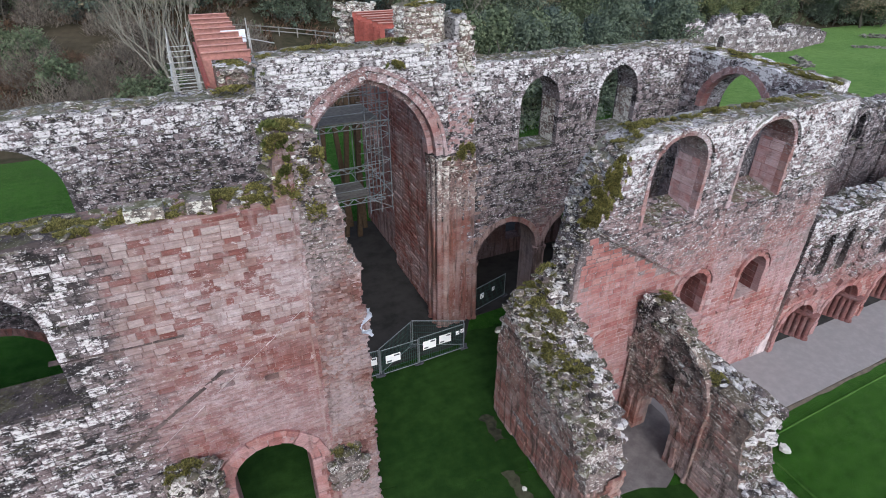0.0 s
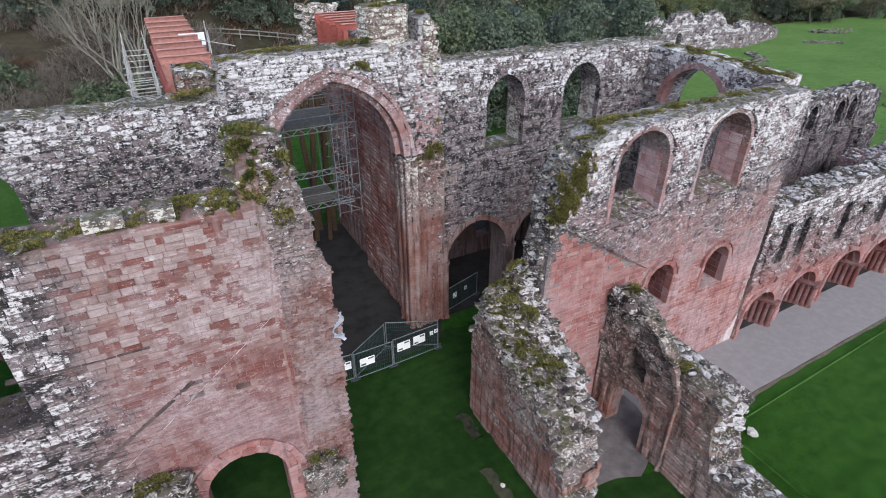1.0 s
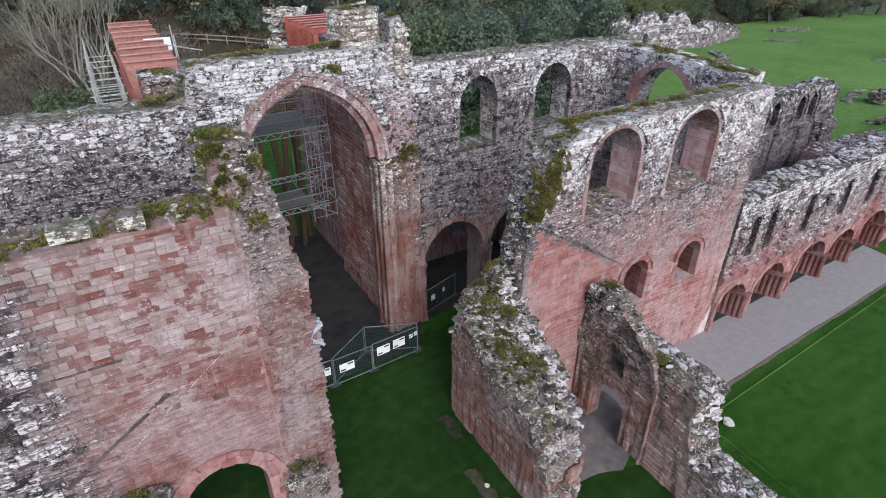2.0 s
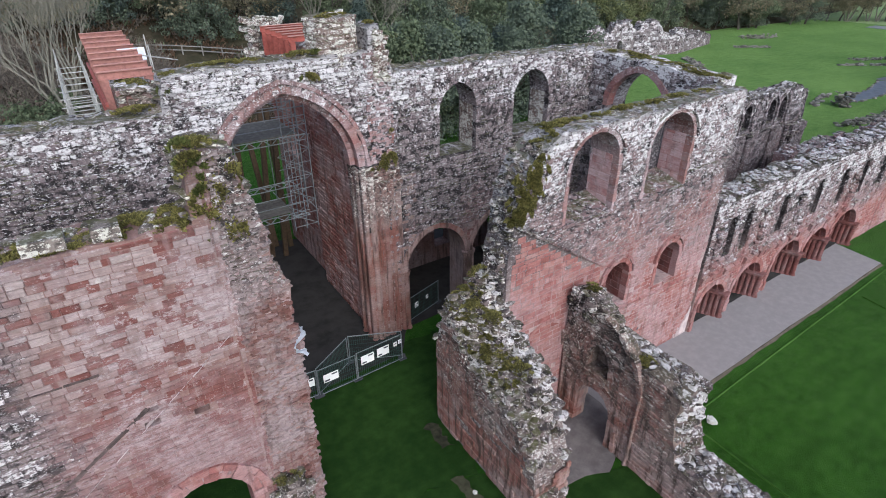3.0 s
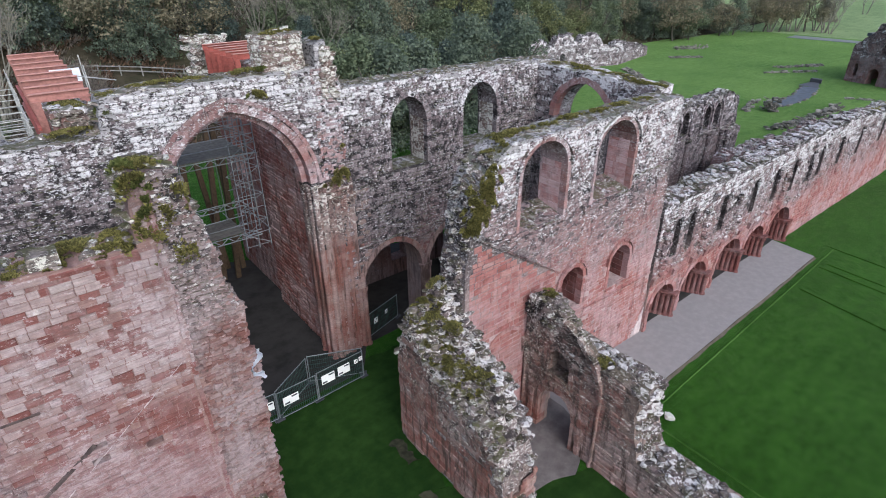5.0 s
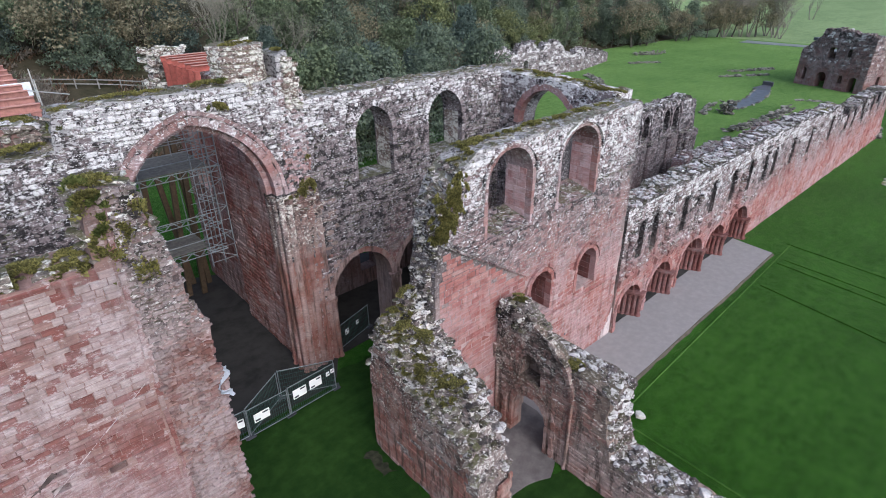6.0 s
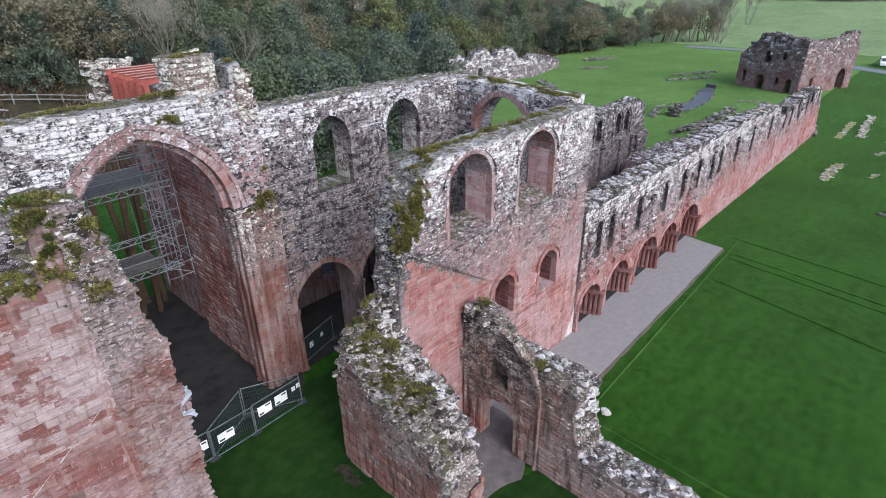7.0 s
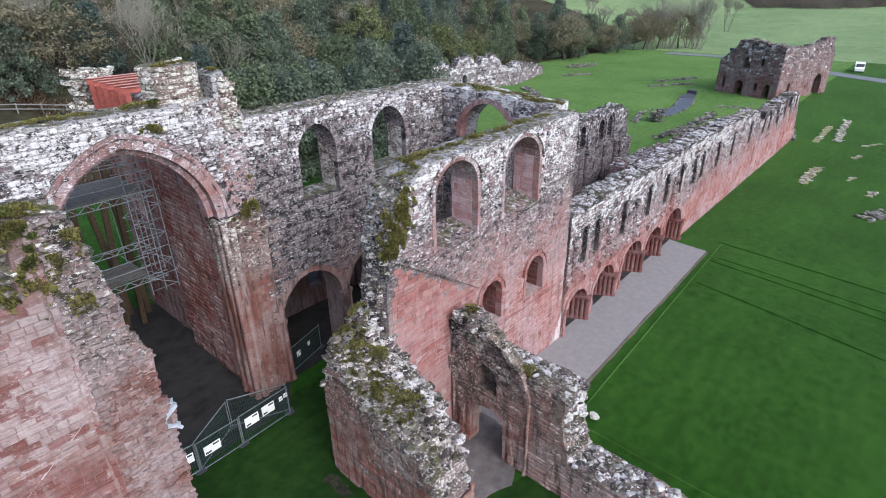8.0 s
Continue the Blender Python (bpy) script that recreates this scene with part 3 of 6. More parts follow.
def ground_sheet():
    xs, ys = axis(-260, 1500, 2.0, 9.0), axis(-200, 420, 2.0, 9.0)
    verts = [(x, y, height(x, y)) for y in ys for x in xs]
    n = len(xs)
    mesh = bpy.data.meshes.new("ground")
    mesh.from_pydata(verts, [], [(j * n + i, j * n + i + 1, (j + 1) * n + i + 1, (j + 1) * n + i) for j in range(len(ys) - 1) for i in range(n - 1)])
    mesh.materials.append(M_GRASS)
    mesh.materials.append(M_FIELD)
    mesh.materials.append(M_MEADOW)
    mesh.materials.append(M_WOOD_SHADE)
    mesh.materials.append(M_PASTURE_HAZE)
    for p in mesh.polygons:
        c = p.center
        p.use_smooth = True
        p.material_index = 1 if c.y > slope_foot(c.x) - 3 and c.x < 215 else 0
        if p.material_index == 1 and c.x > 14 + 4 * noise.noise(c * 0.2):
            p.material_index = 3
        if c.x > 186 and p.material_index == 0:
            p.material_index = 2
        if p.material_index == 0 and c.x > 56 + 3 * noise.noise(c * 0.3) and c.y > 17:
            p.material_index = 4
    tagged(new("ground", mesh), "mown green grass with a rough brown hillside behind the ruins", "ground", kind="structure")


ground_sheet()


def sheet(name, points, z, material, label, category, rng, step=0.6, wander=0.06):
    line = ragged(points + points[:1], step, wander, rng)[:-1]
    bm = bmesh.new()
    vs = [bm.verts.new((x, y, z)) for x, y in line]
    for a, b in zip(vs, vs[1:] + vs[:1]):
        bm.edges.new((a, b))
    bmesh.ops.triangle_fill(bm, use_beauty=True, edges=bm.edges[:], normal=(0, 0, 1))
    got = bmesh.ops.extrude_face_region(bm, geom=bm.faces[:])
    bmesh.ops.translate(bm, verts=[g for g in got["geom"] if isinstance(g, bmesh.types.BMVert)], vec=(0, 0, -0.25))
    bmesh.ops.recalc_face_normals(bm, faces=bm.faces[:])
    return tagged(part(name, bm, material), label, category, kind="structure")


g_rng = random.Random(5)
sheet("pavement", [(17.0, 10.0), (43.9, 10.45), (44.3, 13.6), (17.0, 13.6)], 0.07, M_GRAVEL, "pale gravel walk along the cloister range", "path", g_rng, 1.5, 0.03)
sheet("aisle_floor", [(11.7, 9.5), (13.0, 9.7), (14.5, 9.2), (17.2, 10.4), (17.2, 14), (11.7, 14)], 0.075, M_AISLE, "worn gravel floor of the roofless aisle", "floor", g_rng, 0.4, 0.08)
sheet("crossing_floor", [(1.0, 20.9), (4.0, 20.8), (10.9, 20.9), (12.4, 22.9), (26, 22.9), (26, 30), (9, 38), (1.0, 33)], 0.06, M_EARTH_SHADE, "dark bare earth inside the crossing", "floor", g_rng)
# transept and nave grass, both darkened for the shade between walls
sheet("transept_floor", [(-16, 14.6), (3.4, 14.4), (5.5, 13.0), (9.6, 12.4), (11.9, 14.9), (26, 14.9), (26, 21.6), (10.5, 21.6), (4.0, 21.5), (-16, 21.5)], 0.052, M_TRODDEN_SHADE, "trodden grass inside the roofless transept, darkened for shade between walls", "grass", g_rng, 0.5, 0.16)
sheet("nave_floor", [(-16, -6), (19.2, -6), (19.2, 2), (15.5, 2), (15.5, 9.0), (14.4, 9.4), (13.0, 9.8), (11.6, 9.6), (9.9, 12.3), (5.6, 13.1), (3.4, 14.3), (-16, 14.5)], 0.047, M_TRODDEN_SHADE, "grass of the roofless nave, darkened for shade between walls", "grass", g_rng, 0.5, 0.1)
# dark sheet puts shade on the ground seen through the range arches
sheet("range_floor", [(25.8, 13.62), (46, 13.62), (46.2, 14.8), (60, 14.8), (60, 18.7), (46, 22.1), (27, 22.1)], 0.064, M_EARTH_SHADE, "dark sheet behind the range wall, standing for the shade there", "floor", g_rng)
sheet("flower_bed", [(9.15, 14.2), (9.75, 14.1), (9.7, 15.9), (9.2, 15.8)], 0.056, M_BED, "strip of bare soil along the broken pier", "soil", g_rng, 0.2, 0.14)
sheet("worn_patch", [(8.65, 10.9), (9.25, 11.0), (9.1, 12.7), (8.7, 12.6)], 0.056, M_BED, "patch of bare soil in the grass", "soil", g_rng, 0.2, 0.14)
sheet("road", [(176, 66), (176.5, 49), (155, 18), (146, 3), (140, -20), (145, -20), (151, 2), (160, 17), (181, 48), (182, 66)], 0.09, M_ROAD, "grey asphalt lane across the far meadow", "road", g_rng, 6, 0.1)

# ---- the transept, crossing and nave ----
def wall(name, x, y, turn, label, material, thick, left, right, top, holes, rng, rag=0.07, core=None):
    """A standing wall: top is its broken upper line from left to right as (along, height)."""
    w = thing(name, pose(x, y, 0, 0, 0, turn), label, "wall", kind="structure")
    line = ragged(top, 0.45, rag, rng)
    outline = [(left, -0.25), (right, -0.25)] + line[::-1]
    part("masonry", slab(outline, holes, thick), core or material, w)
    return w, outline, line


# west wall of the north transept
r = random.Random(1)
holes = [arch(-1.45, 1.15, -0.12, 4.1, 1.35), arch(-7.6, -4.45, 9.25, 11.75, 1.4),
         [(-1.05, 8.35), (-0.65, 8.35), (-0.65, 8.55), (-1.05, 8.55)], [(0.2, 8.15), (0.62, 8.15), (0.62, 8.37), (0.2, 8.37)], [(-1.0, 8.85), (-0.6, 8.85), (-0.6, 9.0), (-1.0, 9.0)]]
w_nw, out, line = wall("wall_transept_north_west", 0, 13.4, 0, "tall broken red sandstone wall with an arched opening", J_LEFT, 1.5, -16, 3.45,
    [(-16, 14.0), (-9, 13.95), (-4, 14.0), (1.4, 14.0), (1.42, 15.0), (1.5, 15.8), (2.6, 15.65), (2.75, 14.5), (3.05, 13.3), (3.1, 12.4), (3.5, 11.5), (3.4, 10.2), (3.6, 9.4), (3.5, 8.5), (3.5, 3), (3.45, -0.2)], holes, r)
facing(w_nw, M_LEFT, out, holes, (-0.5, 9.5), r, skip=0.05, right=1.74, gap=0.016, course=(0.12, 0.24), length=(0.15, 0.52), proud=0.026)
facing(w_nw, M_LEFT, out, holes, (2.5, 9.5), r, right=1.93, left=1.76, length=(0.17, 0.17), course=(0.3, 0.5), proud=0.05, skip=0, singles=30)
facing(w_nw, M_CORE, out, holes, (2.7, 9.5), r, left=1.95, course=(0.08, 0.17), length=(0.12, 0.36), proud=0.06, skip=0.35, singles=60)
core = Heap()
while len(core.v) < 12 * 3000:
    x, z = r.uniform(1.95, 3.6), r.uniform(-0.1, 15.7)
    if inside((x, z), out):
        core.rock((x, r.uniform(0.0, 0.05), z), r.choice((0.09, 0.11, 0.14, 0.2)) * r.uniform(0.8, 1.3), r, 0.75, False)
core.part("rubble_core", M_CORE, w_nw, kind="stuff")
edge = Heap()
for (x0, z0), (x1, z1) in zip(line, line[1:]):
    if x0 > 2.5 and z0 > 0:
        for k in range(9):
            q = r.random()
            edge.rock((x0 + (x1 - x0) * q - 0.05, r.uniform(0.05, 1.45), z0 + (z1 - z0) * q), r.uniform(0.14, 0.34), r, 0.8)
edge.part("broken_edge_stones", M_CORE, w_nw, kind="stuff")


def strip(wall, material, a, b, high, proud, rng, name="string_course", step=0.7):
    """A projecting course of worn stones along the face of a wall."""
    heap, (x0, z0), (x1, z1) = Heap(), a, b
    n = max(1, int(math.hypot(x1 - x0, z1 - z0) / step))
    t = math.atan2(z1 - z0, x1 - x0)
    for i in range(n):
        if rng.random() < 0.06:
            continue
        w, h, d = math.hypot(x1 - x0, z1 - z0) / n - 0.015, high * rng.uniform(0.75, 1.15), proud * rng.uniform(0.5, 1.25)
        m = Matrix.Translation((x0 + (x1 - x0) * i / n, 0, z0 + (z1 - z0) * i / n)) @ Euler((0, -t, 0)).to_matrix().to_4x4()
        vs = [(0, 0.1, 0), (w, 0.1, 0), (w, 0.1, h), (0, 0.1, h), (0.01, -d * 0.7, 0.02), (w - 0.01, -d * 0.7, 0.02), (w - 0.01, -d, h * 0.7), (0.01, -d, h * 0.7)]
        heap.add([m @ Vector(v) for v in vs], [(4, 5, 6, 7), (0, 1, 5, 4), (7, 6, 2, 3), (1, 2, 6, 5), (3, 0, 4, 7)])
    return heap.part(name, material, wall)


for x, z in ((-0.85, 8.45), (0.41, 8.26), (-0.8, 8.92)):
    plug = Heap()
    plug.box((x - 0.4, 0.28, z - 0.3), (x + 0.4, 1.45, z + 0.3))
    plug.part("putlog_backing", J_LEFT, w_nw)
strip(w_nw, M_SCAR, (-4.7, 10.64), (-1.55, 10.54), 0.09, 0.07, r)
strip(w_nw, M_LIME, (-3.17, 6.66), (1.62, 10.44), 0.03, 0.055, r, "roof_scar", 0.5)
strip(w_nw, M_SCAR, (-3.81, 6.95), (-0.79, 8.95), 0.19, 0.06, r, "roof_scar")
strip(w_nw, M_LEFT, (-16, 13.72), (1.4, 13.75), 0.2, 0.06, r, "coping_course", 0.9)


def stub(wall, material, x0, x1, low, high, out, rng):
    """Broken masonry left standing out from the face of a wall."""
    heap = Heap()
    z = low
    while z < high:
        k = (z - low) / (high - low)
        d = out * (0.25 + 0.75 * k) if low > 0.5 else out
        nx = max(2, int((x1 - x0) / 0.33))
        for i in range(nx):
            for j in range(max(1, int(d / 0.3))):
                heap.rock((x0 + (x1 - x0) * (i + rng.random()) / nx, -d * (j + rng.random()) / max(1, int(d / 0.3)), z), rng.uniform(0.28, 0.5), rng)
        z += 0.22
    heap.box((x0 + 0.15, -out * 0.75, low + (0.5 if low > 0.5 else 0)), (x1 - 0.15, 0.1, high - 0.15))
    return heap.part("broken_springer", material, wall)


stub(w_nw, M_RUBBLE, -3.3, -1.75, 2.6, 6.0, 0.8, r)
stub(w_nw, M_RUBBLE, 1.75, 2.9, 2.2, 4.2, 0.55, r)
tufts(w_nw, M_MOSS, [(-2.6, -0.3, 5.95, 0.6, 0.3, 0.12), (2.3, -0.25, 4.2, 0.5, 0.25, 0.1), (1.9, 0.5, 15.72, 0.42, 0.5, 0.22), (2.4, 1.0, 15.4, 0.3, 0.4, 0.2), (1.1, 0.75, 14.02, 0.35, 0.6, 0.12), (0.2, 0.9, 14.0, 0.5, 0.5, 0.1), (2.75, 0.2, 14.6, 0.16, 0.3, 0.2), (-1.5, 0.2, 13.98, 0.9, 0.2, 0.06), (0.9, 0.1, 13.95, 0.5, 0.15, 0.06), (-0.3, 0.15, 13.97, 0.5, 0.12, 0.03), (-3.2, 0.2, 13.97, 0.8, 0.25, 0.08), (-2.9, -0.5, 5.95, 0.35, 0.3, 0.12), (-6, 0.7, 14.0, 1.2, 0.5, 0.08), (-9, 0.7, 14.0, 1.4, 0.5, 0.08), (-3.7, 0.8, 14.0, 0.5, 0.4, 0.08)], r)
tufts(w_nw, M_MOSS, [(x, -0.04, z, 0.5, 0.08, h) for x, z, h in ((1.75, 15.1, 0.6), (1.95, 14.3, 0.7), (2.4, 14.2, 0.6), (2.2, 15.0, 0.6), (1.65, 13.8, 0.6), (2.6, 13.2, 0.5), (2.2, 13.4, 0.5), (2.5, 14.8, 0.5))], r, "hanging_moss", 0.1, 330)
tufts(w_nw, M_MOSS, [(1.5 + r.uniform(0, 1.2), -0.05, 13.7 + 1.9 * k, r.uniform(0.12, 0.3), 0.1, r.uniform(0.12, 0.4)) for k in np.linspace(0, 1, 3)] + [(0.75 + 0.25 * k, 0.3, 14.0, 0.3, 0.3, 0.05 + 0.06 * k) for k in range(3)] + [(-16 + 0.9 * k, 0.75 + r.uniform(-0.3, 0.3), 14.0, 0.7, 0.4, 0.04) for k in range(19)], r)
tufts(w_nw, M_TUFT, [(1.5 + r.uniform(0, 1.1), -0.06, 14.7 + 0.7 * k, 0.2, 0.1, 0.25) for k in np.linspace(0, 1, 4)] + [(1.55, 0.3, 15.75, 0.3, 0.3, 0.25), (2.15, 0.8, 15.6, 0.35, 0.4, 0.18), (1.45, 0.2, 15.3, 0.12, 0.2, 0.3)], r, "grass_clump", 0.08, 800)
block = Heap()
for x, w in ((-2.35, 0.85), (-1.0, 0.6)):
    block.box((x, 0.1, 14.0), (x + w, 0.65, 14.32), Matrix.Rotation(0.02, 4, "Y"))
block.part("loose_coping_block", M_CAP, w_nw)
voussoirs(w_nw, M_RED, -1.45, 1.15, 4.1, 1.35, 0.32, 0.4, 0.06, rng=r, jamb=-0.1)
voussoirs(w_nw, M_RED, -1.8, 1.5, 4.1, 1.7, 0.22, 0.2, 0.1, rng=r)
voussoirs(w_nw, M_LEFT, -7.6, -4.45, 11.75, 1.4, 0.22, 0.4, 0.03, rng=r, jamb=9.25)
reveal(w_nw, M_LEFT, -4.45, 9.25, 11.85, 1.45, 1, r)
reveal(w_nw, M_LEFT, 1.15, 0, 4.2, 1.45, 1, r)
coping(w_nw, M_CAP, [p for p in line if p[1] > 13.6], 1.5, r, 0.4, flat=0.35, rise=0.02)

# west wall of the south transept
r = random.Random(2)
TW = [(14.5, 17.2), (19.15, 22.0)]
holes = [arch(a, b, 10.2, 12.45, 1.3) for a, b in TW] + [arch(17.6, 19.2, 4.75, 6.4, 0.8), arch(21.4, 23.05, 4.8, 6.25, 0.78)]
w_sw, out, line = wall("wall_transept_south_west", 0, 13.4, 0, "tall red sandstone wall with two storeys of round windows", J_TWIN, 1.5, 11.8, 25.6,
    [(11.8, -0.2), (11.75, 4), (11.65, 9.0), (11.9, 10.7), (12.1, 12.0), (12.6, 13.0), (13.2, 13.6), (14.0, 14.0), (25.6, 14.05), (25.6, -0.2)], holes, r, 0.05)
panel = [(11.6, -0.25), (17.2, -0.25), (17.2, 7.4), (12.0, 10.75), (11.6, 9.0)]
facing(w_sw, M_TWIN, out, holes + [panel], (17, 8), r, skip=0.02, gap=0.02, shapes=ROUGH, course=(0.15, 0.28), length=(0.18, 0.6))
facing(w_sw, M_PANEL, [(11.9, -0.25), (17.2, -0.25), (17.2, 7.4), (12.1, 10.68), (11.9, 9.0)], holes, (14, 7), r, skip=0.02, singles=200, gap=0.03)
for a, b in TW:
    voussoirs(w_sw, M_ARCH, a, b, 12.45, 1.3, 0.17, 1.46, 0.04, rng=r, jamb=10.2)
    reveal(w_sw, M_REVEAL_LIT, b, 10.25, 12.5, 1.45, 1, r)
    reveal(w_sw, M_REVEAL_LIT, a, 10.25, 12.5, 1.45, -1, r)
    sill = Heap()
    sill.add([(x, y, z) for z in (9.9, 10.24) for x, y in ((a + 0.01, 0.02), (b - 0.01, 0.02), (b - 0.01, 1.48), (a + 0.01, 1.48))], BOX)
    sill.v = [(x, y, z + (0.22 * y if z > 10 else 0)) for x, y, z in sill.v]
    for k in range(60):
        y = r.uniform(0.05, 1.4)
        sill.rock((r.uniform(a + 0.15, b - 0.15), y, 10.22 + 0.22 * y), r.uniform(0.18, 0.42), r, 0.4)
    sill.part("sloping_sill", M_TWIN, w_sw)
for a, b, s in ((17.6, 19.2, 6.4), (21.4, 23.05, 6.25)):
    voussoirs(w_sw, M_RED, a, b, s, (b - a) / 2, 0.2, 1.4, 0.05, rng=r, jamb=4.8)
    # reveal in the darkened red, for the dim inside of the window
    reveal(w_sw, M_RED_SHADE, b, 4.8, s, 1.45, 1, r)
coping(w_sw, M_CAP, [p for p in line if p[1] > 13.8], 1.5, r, 0.4, rise=0.0, flat=0.3)
coping(w_sw, M_RUBBLE, [p for p in line if 0.5 < p[1] < 13.9 and p[0] < 14.2], 1.5, r, 0.36, rise=0.02)
plaster = Heap()
for i in range(14):
    plaster.box((24.5 + 0.08 * i, -0.035 - 0.004 * (i % 3), -0.1), (24.58 + 0.08 * i, 0.05, 0.2 + 0.12 * i + r.uniform(-0.3, 0.2)))
plaster.part("limewash_patch", M_LIME, w_sw, "patch of old white limewash")
strip(w_sw, M_TWIN, (12.0, 10.75), (17.2, 7.35), 0.14, 0.16, r, "roof_scar", 0.5)
strip(w_sw, M_TWIN, (17.3, 4.35), (25.5, 4.2), 0.22, 0.14, r, step=0.6)
strip(w_sw, M_TWIN, (22.3, 10.72), (25.5, 10.78), 0.12, 0.12, r)
for a, b in TW:
    strip(w_sw, M_TWIN, (a - 0.1, 10.0), (b + 0.1, 10.0), 0.2, 0.1, r, "window_sill", 0.6)
strip(w_sw, M_TWIN, (17.5, 4.6), (19.3, 4.6), 0.16, 0.1, r, "window_sill", 0.4)
strip(w_sw, M_TWIN, (21.3, 4.64), (23.15, 4.64), 0.16, 0.1, r, "window_sill", 0.4)
voussoirs(w_sw, M_RED, 12.9, 15.3, 4.3, 1.25, 0.16, 0.1, 0.05, rng=r, name="blocked_arch_stone")
for x0, x1, s in ((17.35, 19.45, 6.4), (21.15, 23.3, 6.25)):
    voussoirs(w_sw, M_TWIN, x0, x1, s, (x1 - x0) / 2, 0.12, 0.1, 0.12, rng=r, name="hood_stone")
for x0, x1 in ((14.25, 17.45), (18.9, 22.25)):
    voussoirs(w_sw, M_TWIN, x0, x1, 12.45, 1.48, 0.1, 0.1, 0.11, rng=r, name="hood_stone")
tufts(w_sw, M_MOSS, [(13.4, 0.4, 13.62, 0.55, 0.5, 0.14), (13.8, 0.7, 13.9, 0.5, 0.6, 0.12), (14.2, 1.0, 14.0, 0.7, 0.4, 0.1)] + [(11.85 + 0.45 * k + r.uniform(-0.1, 0.35), r.uniform(-0.05, 0.25), 10.7 + 1.9 * k + r.uniform(-0.15, 0.15), r.uniform(0.15, 0.36), r.uniform(0.12, 0.3), r.uniform(0.1, 0.24)) for k in np.linspace(0, 1, 26)] + [(12.15 + 0.5 * k + r.uniform(-0.1, 0.45), -0.04, 10.9 + 2.0 * k + r.uniform(-0.15, 0.15), r.uniform(0.25, 0.5), 0.1, r.uniform(0.25, 0.5)) for k in np.linspace(0, 1, 34)] + [(15 + i * 1.7, r.uniform(0.8, 1.2), 14.02, 0.8, 0.3, 0.07) for i in range(6)], r)
# flat dark patches stand for the shade in a row of putlog holes
for i in range(8):
    strip(w_sw, M_PRINT, (19.6 + i * 0.62, 2.2 + 0.1 * (i % 2)), (19.76 + i * 0.62, 2.2 + 0.1 * (i % 2)), 0.24, 0.006, r, "putlog_socket", 0.16)

# east wall of both transepts, with the great arch of the crossing
r = random.Random(3)
EW = [(14.75, 17.1, 10.2, 12.5, 1.4), (19.6, 22.2, 10.5, 12.5, 1.5)]
LOW = [(-11.2, -7.2), (-6.6, -2.6), (12.5, 16.5), (17.0, 21.0), (21.5, 25.3)]
great = [(10.25, -0.12), (10.25, 10.3)] + arch(3.75, 10.15, 10.55, 10.6, 3.95, 14)[:-1] + [(3.75, -0.12)]
holes = [great, arch(-8.4, -5.0, 9.2, 11.7, 1.75)] + [arch(*e) for e in EW] + [arch(a, b, -0.12, 3.9, 2.2) for a, b in LOW]
w_e, out, line = wall("wall_transept_east", 0, 22.8, 0, "lichen-whitened sandstone wall with a great pointed arch", J_EAST, 1.6, -16, 27.0,
    [(-16, 14.5), (2.3, 14.4), (2.6, 15.75), (11.0, 15.85), (11.12, 16.8), (11.6, 16.85), (11.75, 16.2), (12.0, 15.4), (12.3, 14.8), (20, 14.75), (27.0, 14.6)], holes, r)
facing(w_e, M_EAST, out, holes + [[(9.9, -1), (12.3, -1), (12.3, 10.5), (9.9, 10.5)]], (9, 12), r, skip=0.03, gap=0.02, shapes=ROUGH, course=(0.14, 0.27), length=(0.16, 0.5), proud=0.035)
facing(w_e, M_PIER, out, holes, (11, 8), r, skip=0.01, left=10.26, right=12.35, top=10.4, singles=0)
facing(w_e, M_EAST, out, holes, (12, 8), r, skip=0.62, left=11.6, right=12.45, bottom=3.0, top=10.5, singles=0, proud=0.055, shapes=ROUGH)
facing(w_e, M_PIER, out, holes, (12, 8), r, skip=0.62, left=12.3, right=13.3, top=9.5, singles=0, proud=0.05, shapes=ROUGH)
voussoirs(w_e, M_ARCH, 3.75, 10.15, 10.6, 3.95, 0.36, 0.4, 0.05, rng=r)
voussoirs(w_e, M_ARCH, 4.0, 9.9, 10.6, 3.68, 0.25, 0.6, 0.02, rng=r, inset=0.45)
voussoirs(w_e, M_ARCH, 3.36, 10.54, 10.6, 4.36, 0.16, 0.3, 0.13, rng=r, name="hood_stone")
for e in EW:
    voussoirs(w_e, M_EAST, e[0], e[1], e[3], e[4], 0.3, 1.55, 0.04, rng=r, jamb=e[2])
    # jamb in the pale turret stone, missing light put into its colour
    reveal(w_e, M_TURRET, e[1], e[2], e[3], 1.5, 1, r)
for a, b in LOW:
    voussoirs(w_e, M_PIER, a, b, 3.9, 2.2, 0.3, 0.4, 0.08, rng=r)
coping(w_e, M_CAP, [p for p in line if 13.6 < p[1] < 16], 1.6, r, 0.42, rise=0.0, flat=0.3)


def shaft(wall, material, x, y, z0, z1, radius, name="shaft"):
    bm = bmesh.new()
    bmesh.ops.create_cone(bm, cap_ends=True, segments=10, radius1=radius, radius2=radius, depth=z1 - z0, matrix=Matrix.Translation((x, y, (z0 + z1) / 2)))
    for z, k, h in ((z0 + 0.15, 1.7, 0.3), (z1 - 0.12, 1.6, 0.26)):
        bmesh.ops.create_cone(bm, cap_ends=True, segments=10, radius1=radius * (1.2 if z > 1 else k), radius2=radius * (k if z > 1 else 1.2), depth=h, matrix=Matrix.Translation((x, y, z)))
    return part(name, bm, material, wall)


